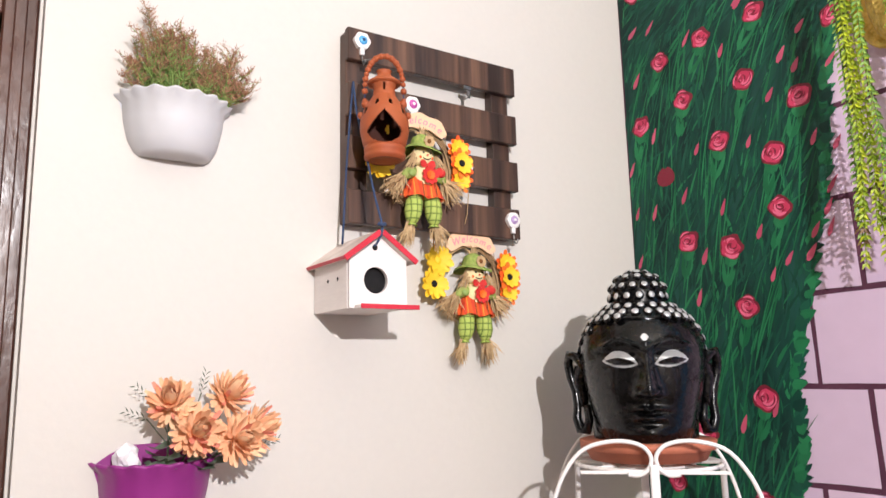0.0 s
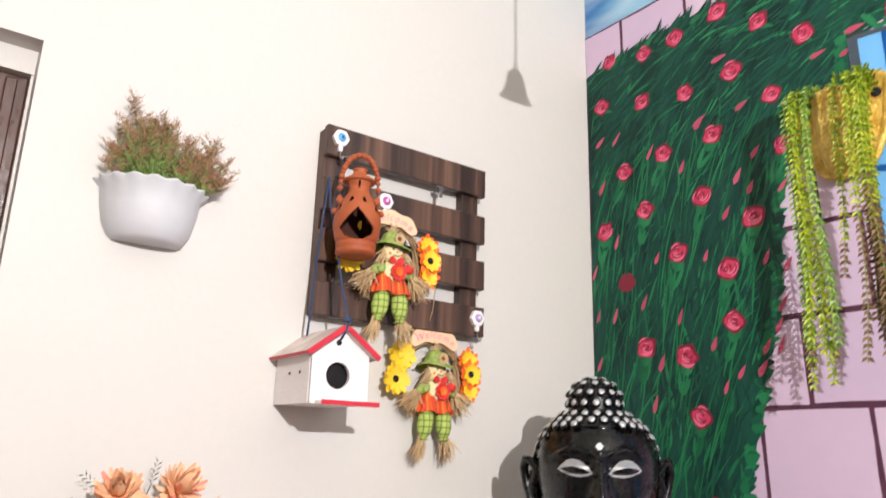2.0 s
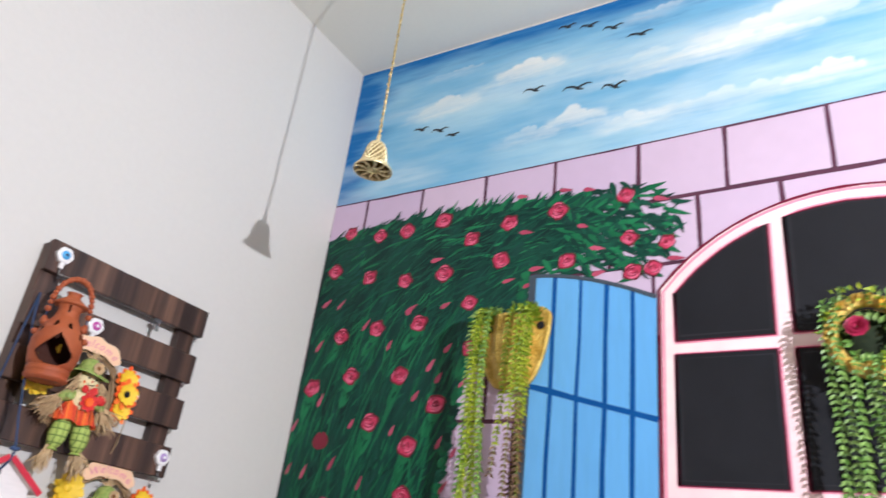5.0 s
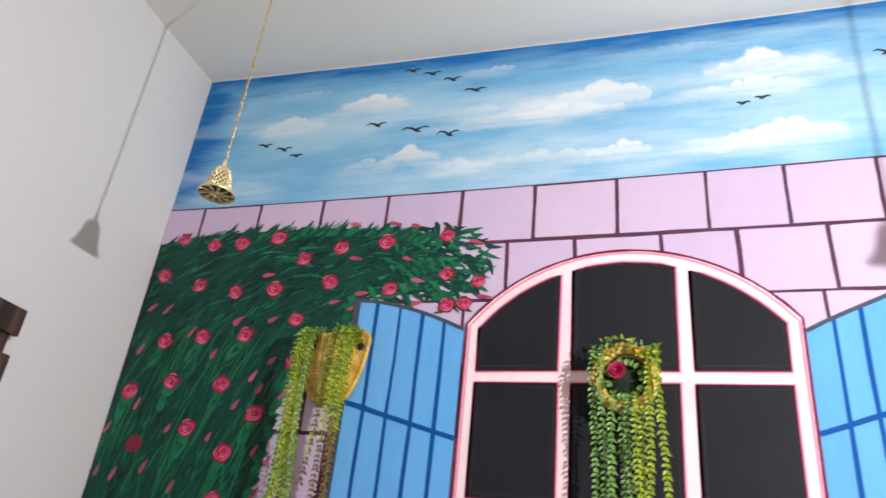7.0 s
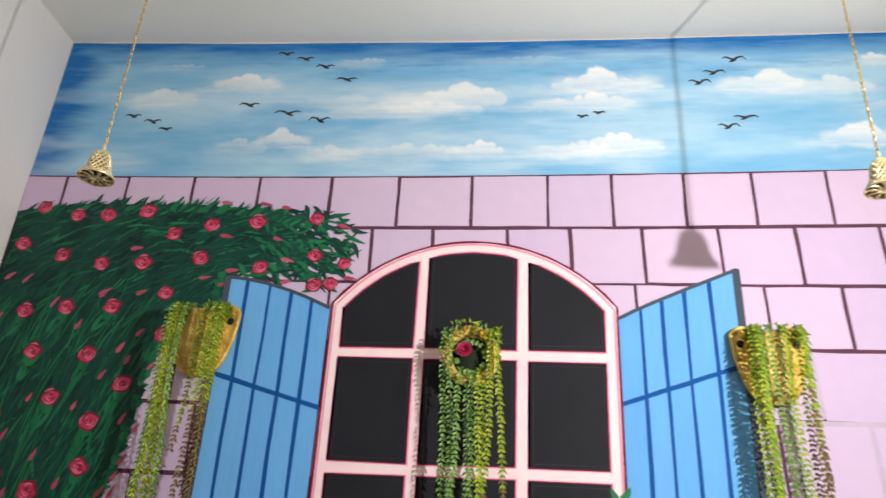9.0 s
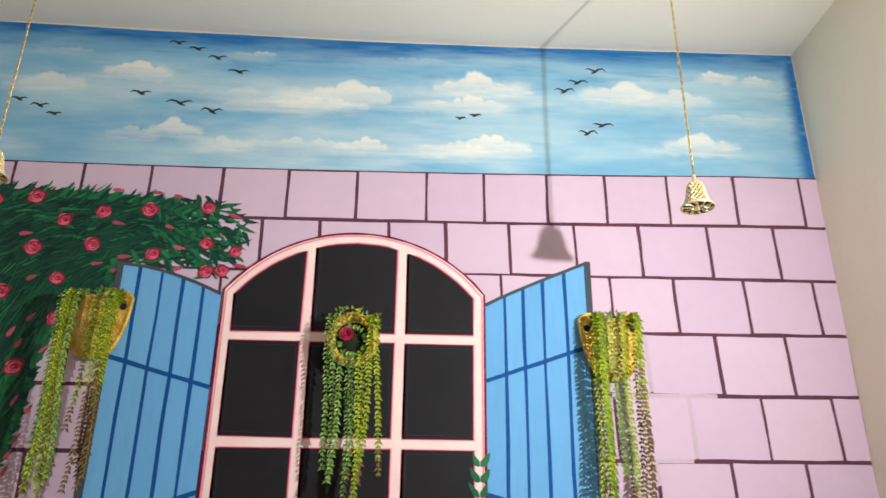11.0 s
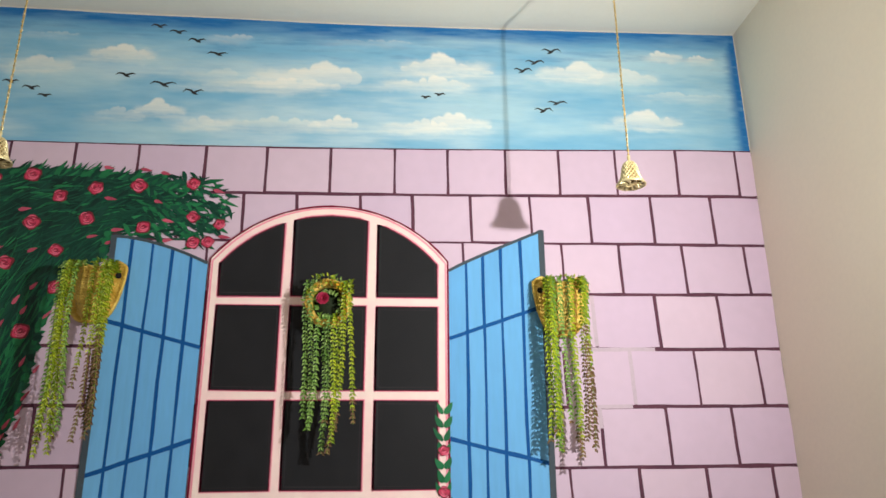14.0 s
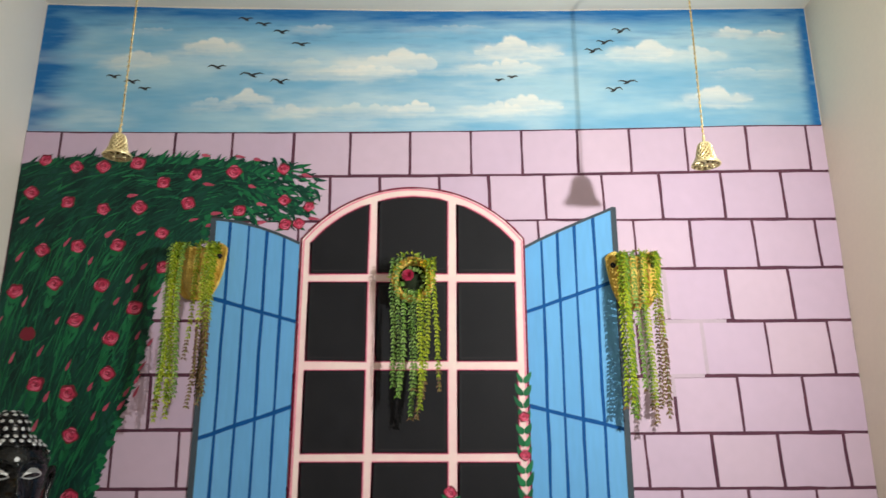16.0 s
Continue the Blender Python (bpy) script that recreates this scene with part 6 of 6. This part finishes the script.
# ---- bells on their chains ----
def hanging_bell(x, y, neck):
    """neck: the height at which the bell's body begins."""
    top = ceil_z(y)
    b = thing("hanging_bell", (x, y, top), "pierced brass bell on a long twisted gold chain from the ceiling", "bell", "hanging bells")
    z0 = neck + 0.022 - top
    chain = bmesh.new()
    steps = int(-z0 / 0.0045)
    for s in (0, math.pi):
        tube(chain, [(0.0021 * math.cos(i * 0.75 + s), 0.0021 * math.sin(i * 0.75 + s), z0 * i / steps) for i in range(steps + 1)], 0.0017, 5)
    part("chain", chain, M["bead"], b, "twisted gold chain")
    r = random.Random(int(neck * 1000))
    stones = bmesh.new()
    for i in range(int(-z0 / 0.030)):
        g = bmesh.ops.create_icosphere(stones, subdivisions=1, radius=0.0040)
        a = r.uniform(0, 6.28)
        bmesh.ops.translate(stones, verts=g["verts"], vec=(0.0022 * math.cos(a), 0.0022 * math.sin(a), -0.030 * (i + 0.5)))
    tagged(part("chain_beads", stones, M["brass"], b, "bright beads threaded in the chain"), kind="stuff")
    bm = lathe(bmesh.new(), [(0.0005, 0.0), (0.009, 0.0), (0.011, 0.004), (0.004, 0.006)], 16, at=(0, 0, -0.006))
    part("ceiling_hook", bm, M["brass"], b)
    at = (0, 0, z0 - 0.022)
    bm = lathe(bmesh.new(), [(0.0005, 0.026), (0.0045, 0.025), (0.0060, 0.018), (0.0045, 0.010), (0.0060, 0.003), (0.0125, 0.001), (0.0185, -0.005)], 20, at=at)
    part("bell_cap", bm, M["brass"], b)
    prof = [(0.0130, 0.0), (0.0195, -0.007), (0.0245, -0.019), (0.0275, -0.034), (0.0300, -0.050), (0.0350, -0.064), (0.0440, -0.075)]
    # solid liner behind the lattice, its dark colour paints the shade inside the bell
    bm = lathe(bmesh.new(), [(rr - 0.0022, zz_) for rr, zz_ in prof], 28, at=at)

    def rad(t):
        t *= len(prof) - 1
        i = min(int(t), len(prof) - 2)
        return lerp(prof[i][0], prof[i + 1][0], t - i), lerp(prof[i][1], prof[i + 1][1], t - i)
    body = part("bell_body", bm, M["brassshade"], b, "solid liner coloured dark for the shade inside the lattice")
    # crossing bars of the lattice and the knobs on them
    bm = bmesh.new()
    for k in range(14):
        for s in (-1, 1):
            pts = []
            for i in range(15):
                rr, zz_ = rad(i / 14 * 0.94 + 0.03)
                a = 2 * math.pi * k / 14 + s * i / 14 * 2.2
                pts.append((rr * math.cos(a), rr * math.sin(a), at[2] + zz_))
            tube(bm, pts, 0.0023, 5)
    part("lattice", bm, M["brass"], body, "bright brass lattice")
    bm = lathe(bmesh.new(), [(0.043, -0.073), (0.0485, -0.078), (0.0490, -0.082), (0.0465, -0.083), (0.0440, -0.080), (0.043, -0.0735)], 44, at=at)
    part("bell_rim", bm, M["brass"], b)
    # pierced bottom: a ring of heart-shaped holes between spokes
    bm = lathe(bmesh.new(), [(0.0005, -0.0795), (0.014, -0.0800), (0.0145, -0.0815), (0.0005, -0.0825)], 20, at=at)
    for k in range(10):
        a = 2 * math.pi * k / 10
        tube(bm, [((0.045 - 0.032 * i / 5) * math.cos(a + 0.25 * math.sin(i * 0.63)), (0.045 - 0.032 * i / 5) * math.sin(a + 0.25 * math.sin(i * 0.63)), at[2] - 0.081) for i in range(6)], 0.0030, 5)
        tube(bm, [(0.030 * math.cos(a + q), 0.030 * math.sin(a + q), at[2] - 0.081) for q in (0.0, 0.16, 0.32)], 0.0024, 5)
    part("bell_bottom", bm, M["brass"], b)
    return b


hanging_bell(0.930, 0.698, 2.446)
hanging_bell(0.925, -1.323, 2.412)


# ---- hanging plants on the mural wall ----
def strand(bm, top, reach, length, r, mi, brown=0.0, sway=0.02, leaf_len=0.0185):
    """A trailing shoot with pairs of small leaves: over the rim, then down. top: (y, z); the wall is at x = 0, the room towards -x."""
    y, z = top
    pts = [Vector((-0.035, y, z - 0.02)), Vector((-reach * 0.75, y, z + 0.012)), Vector((-reach, y + r.uniform(-0.004, 0.004), z - 0.020))]
    n = 10
    dy, dx = r.uniform(-sway, sway), r.uniform(-0.004, 0.010)
    for i in range(1, n + 1):
        t = i / n
        pts.append(Vector((-reach + dx * t + 0.004 * math.sin(t * 7 + y * 60), y + dy * t * t + 0.004 * math.sin(t * 6 + z * 50), z - 0.02 - length * t)))
    tube(bm, pts, [0.0012] * len(pts), 4, mi, cap=False)
    # leaf pairs at even steps
    step, acc, k = 0.0140, 0.0, 0
    total = sum((b - a).length for a, b in zip(pts, pts[1:]))
    done = 0.0
    for a, b in zip(pts, pts[1:]):
        seg = (b - a).length
        d = (b - a) / seg
        while acc < seg:
            p = a + d * acc
            ang = (k % 2) * 1.15 + r.uniform(-0.35, 0.35)
            frac = (done + acc) / total
            m = 2 if frac > 1 - brown + r.uniform(-0.06, 0.06) else mi
            for s in (-1, 1):
                o = Vector((-abs(math.sin(ang)) * 0.7 * (1 if s > 0 else 0.2), s * math.cos(ang) if abs(math.cos(ang)) > 0.35 else s * 0.5, 0.0))
                leaf(bm, p, o + d * 1.0 + Vector((0, 0, r.uniform(-0.1, 0.25))), (-1, 0, 0.25), leaf_len * r.uniform(0.8, 1.2), 0.0092, m, 0.22)
            acc += step * r.uniform(0.85, 1.15)
            k += 1
        acc -= seg
        done += seg
    return bm


def gold_pot(parent):
    """A gold pocket with two pierced ear lobes and a bulging middle. Origin at the wall, in the middle of its upper edge."""
    bm = bmesh.new()
    n = 44
    def edge(t):
        a = 2 * math.pi * t
        c, s = math.cos(a), math.sin(a)
        w = 0.118 if s > 0 else lerp(0.118, 0.098, min(1, -s * 1.1))
        y = w * math.copysign(abs(c) ** 0.55, c)
        z = 0.030 * abs(s) ** 0.6 if s > 0 else -0.215 * abs(s) ** 0.85
        if s > 0:
            z *= 0.35 + 0.9 * bell_curve(abs(y), 0.082, 0.040)
        return y, z
    front, mid, back, ins = [], [], [], []
    for i in range(n):
        y, z = edge(i / n)
        rip = 1 + 0.025 * math.sin(i * math.pi)
        back.append(bm.verts.new((0, y * 0.96, z * 0.96 - 0.002)))
        front.append(bm.verts.new((-0.016, y * rip, z)))
        mid.append(bm.verts.new((-0.022, y * 0.93, (z + 0.08) * 0.93 - 0.08)))
        ins.append(bm.verts.new((-0.014, y * 0.86, (z + 0.08) * 0.86 - 0.08)))
    for i in range(n):
        j = (i + 1) % n
        for a, b in ((back, front), (front, mid), (mid, ins)):
            f = bm.faces.new((a[i], a[j], b[j], b[i]))
            f.smooth = True
    bm.faces.new(ins)
    bm.faces.new(back[::-1])
    part("back_plate", bm, M["gold"], parent)
    bm = bmesh.new()
    lathe(bm, [(0.0005, -0.205), (0.024, -0.203), (0.044, -0.180), (0.058, -0.130), (0.062, -0.080), (0.058, -0.030), (0.060, -0.012), (0.063, -0.004), (0.059, -0.004), (0.052, -0.03), (0.045, -0.09), (0.0005, -0.12)], 36,
          math.pi / 2, 3 * math.pi / 2, at=(-0.015, 0, 0), sx=1.05, wob=lambda a, j: (1 + 0.03 * math.cos(14 * a), 0))
    part("pocket", bm, M["gold"], parent)
    # the lobes stay whole; a dark disc on each paints its hole's shade
    for s in (-1, 1):
        bm = lathe(bmesh.new(), [(0.0005, 0.0015), (0.011, 0.001), (0.0125, 0.0)], 18)
        bmesh.ops.rotate(bm, verts=bm.verts, matrix=Matrix.Rotation(radians(-90), 3, "Y"))
        bmesh.ops.translate(bm, verts=bm.verts, vec=(-0.0225 + 0.007, s * 0.084, -0.025))
        part("lobe_hole", bm, M["dark"], parent)


def hanging_plant(y, z, seed, mix, group="hanging plants on the mural"):
    r = random.Random(seed)
    h = thing("hanging_plant", (WALL_X - 0.0125, y, z), "gold wall pot with long trailing green artificial shoots", "hanging plant", group)
    gold_pot(h)
    crown = bmesh.new()
    for i in range(110):
        a, e = r.uniform(0, 6.28), r.uniform(0.1, 1.2)
        leaf(crown, (-0.045 + r.gauss(0, 0.016), r.choice((-0.05, 0.045, 0.0, -0.03)) + r.gauss(0, 0.017), r.uniform(-0.01, 0.022)), (math.cos(a) * math.cos(e), math.sin(a) * math.cos(e), math.sin(e)), (0, 0, 1), 0.017, 0.0085, r.choice((0, 1)), 0.2)
    part("crown", crown, [M["leafA"], M["leafB"]], h)
    return h, r


def shoots(plant, r, clusters, sway):
    """clusters: middle, spread, count, least and greatest length, leaf colour, share of brown."""
    k = 0
    for mid, spread, count, short, long_, mi, brown in clusters:
        for i in range(count):
            y = mid + spread * ((i + 0.5) / count - 0.5) * 2
            part("shoot", strand(bmesh.new(), (y, 0.0), 0.088 + 0.010 * (k % 4), r.uniform(short, long_), r, mi if r.random() < 0.88 else 1 - mi, brown * r.uniform(0.7, 1.2), sway), [M["leafA"], M["leafB"], M["leafBrown"]], plant)
            k += 1


plant_a, r = hanging_plant(0.604, 2.206, 4, 0.3)
shoots(plant_a, r, ((0.068, 0.024, 7, 0.56, 0.68, 0, 0.0), (0.034, 0.004, 1, 0.58, 0.66, 1, 0.0), (-0.020, 0.006, 1, 0.42, 0.54, 0, 0.2), (-0.078, 0.020, 7, 0.54, 0.65, 0, 0.42)), 0.030)
plant_c, r = hanging_plant(-1.223, 2.166, 9, 0.7)
shoots(plant_c, r, ((0.058, 0.022, 6, 0.57, 0.65, 1, 0.0), (0.022, 0.004, 1, 0.52, 0.60, 1, 0.0), (-0.018, 0.006, 2, 0.58, 0.66, 0, 0.1), (-0.072, 0.014, 4, 0.58, 0.65, 0, 0.5)), 0.020)

# the middle plant: a yellow ring pot with a magenta flower
plant_b = thing("hanging_plant", (WALL_X - 0.0125, -0.300, 2.110), "yellow ring wall pot with magenta flower and trailing green shoots", "hanging plant", "hanging plants on the mural")
r = random.Random(14)
bm = bmesh.new()
g = [(0.074 * math.cos(a), 0.082 * math.sin(a)) for a in np.linspace(0, 2 * math.pi, 40, endpoint=False)]
tube(bm, [(-0.070, y, z - 0.045) for y, z in g], 0.016, 10, closed=True)
lathe_back = [(-0.010, y * 0.9, z * 0.9 - 0.045) for y, z in g]
tube(bm, lathe_back, 0.010, 8, closed=True)
for i in range(60):
    a = r.uniform(0, 6.28)
    petal(bm, (-0.084, 0.074 * math.cos(a), -0.045 + 0.082 * math.sin(a)), (-0.5, r.uniform(-1, 1), r.uniform(-1, 1)), (-1, 0, 0), 0.020, 0.012, 0.2, 1 if (math.cos(a) < -0.55 and r.random() < 0.7) else 0)
part("ring_pot", bm, [M["gold"], M["orange"]], plant_b, "yellow ring pot with orange petals")
bm = lathe(bmesh.new(), [(0.0005, 0.0), (0.066, 0.0), (0.066, 0.055), (0.0005, 0.060)], 32)
bmesh.ops.rotate(bm, verts=bm.verts, matrix=Matrix.Rotation(radians(-90), 3, "Y"))
bmesh.ops.translate(bm, verts=bm.verts, vec=(0, 0, -0.045))
part("backing", bm, M["darkmoss"], plant_b, "dark moss green backing")
bm = bmesh.new()
for count, tilt, ln in ((9, 0.1, 0.022), (7, 0.5, 0.017), (5, 1.2, 0.012)):
    for i in range(count):
        a = 2 * math.pi * (i + tilt) / count
        petal(bm, (-0.088, 0.020, -0.030), (-tilt, math.cos(a), math.sin(a)), (-1, 0, 0), ln, 0.018, 0.2, 0, 0.003)
part("flower", bm, M["magenta"], plant_b, "magenta cloth flower")
bm = bmesh.new()
for i in range(230):
    a = r.uniform(-0.3, 3.44)
    rr = r.gauss(0.070, 0.011)
    leaf(bm, (-0.045 - r.random() * 0.050, rr * math.cos(a), -0.030 + rr * math.sin(a) * 1.05), (r.uniform(-0.8, 0.1), r.uniform(-1, 1), r.uniform(-0.6, 1)), (-1, 0, 0.3), 0.019, 0.009, r.choice((0, 0, 1)), 0.2)
for i in range(40):
    a = r.uniform(0, 6.28)
    leaf(bm, (-0.066 - r.random() * 0.012, 0.035 * math.cos(a), -0.05 + 0.04 * math.sin(a)), (-0.3, math.cos(a), math.sin(a)), (-1, 0, 0), 0.022, 0.012, 1, 0.2)
part("crown", bm, [M["leafA"], M["leafB"]], plant_b)
for k, (y, ln, mi, br) in enumerate(((0.084, 0.52, 1, 0), (0.062, 0.54, 1, 0), (0.030, 0.52, 1, 0), (0.004, 0.60, 1, 0), (-0.010, 0.50, 1, 0), (-0.030, 0.56, 0, 0.0), (-0.048, 0.60, 0, 0.28), (-0.064, 0.56, 0, 0.1), (-0.086, 0.54, 0, 0.15))):
    part("shoot", strand(bmesh.new(), (y, 0.030 if abs(y) > 0.05 else -0.105), 0.090 + 0.011 * (k % 3), ln - 0.03 if abs(y) > 0.05 else ln - 0.12, r, mi, br, 0.03), [M["leafA"], M["leafB"], M["leafBrown"]], plant_b)

# the wall lamp that lights the room
wl = thing("wall_lamp", (-0.22, WALL_S + 0.001, 2.18), "bare bulb in a white wall holder", "lamp")
bm = lathe(bmesh.new(), [(0.0005, 0.0), (0.045, 0.0), (0.045, 0.012), (0.014, 0.016), (0.013, 0.180), (0.024, 0.190), (0.022, 0.240), (0.0005, 0.242)], 28)
bmesh.ops.rotate(bm, verts=bm.verts, matrix=Matrix.Rotation(radians(-90), 3, "X"))
part("holder", bm, M["white"], wl)
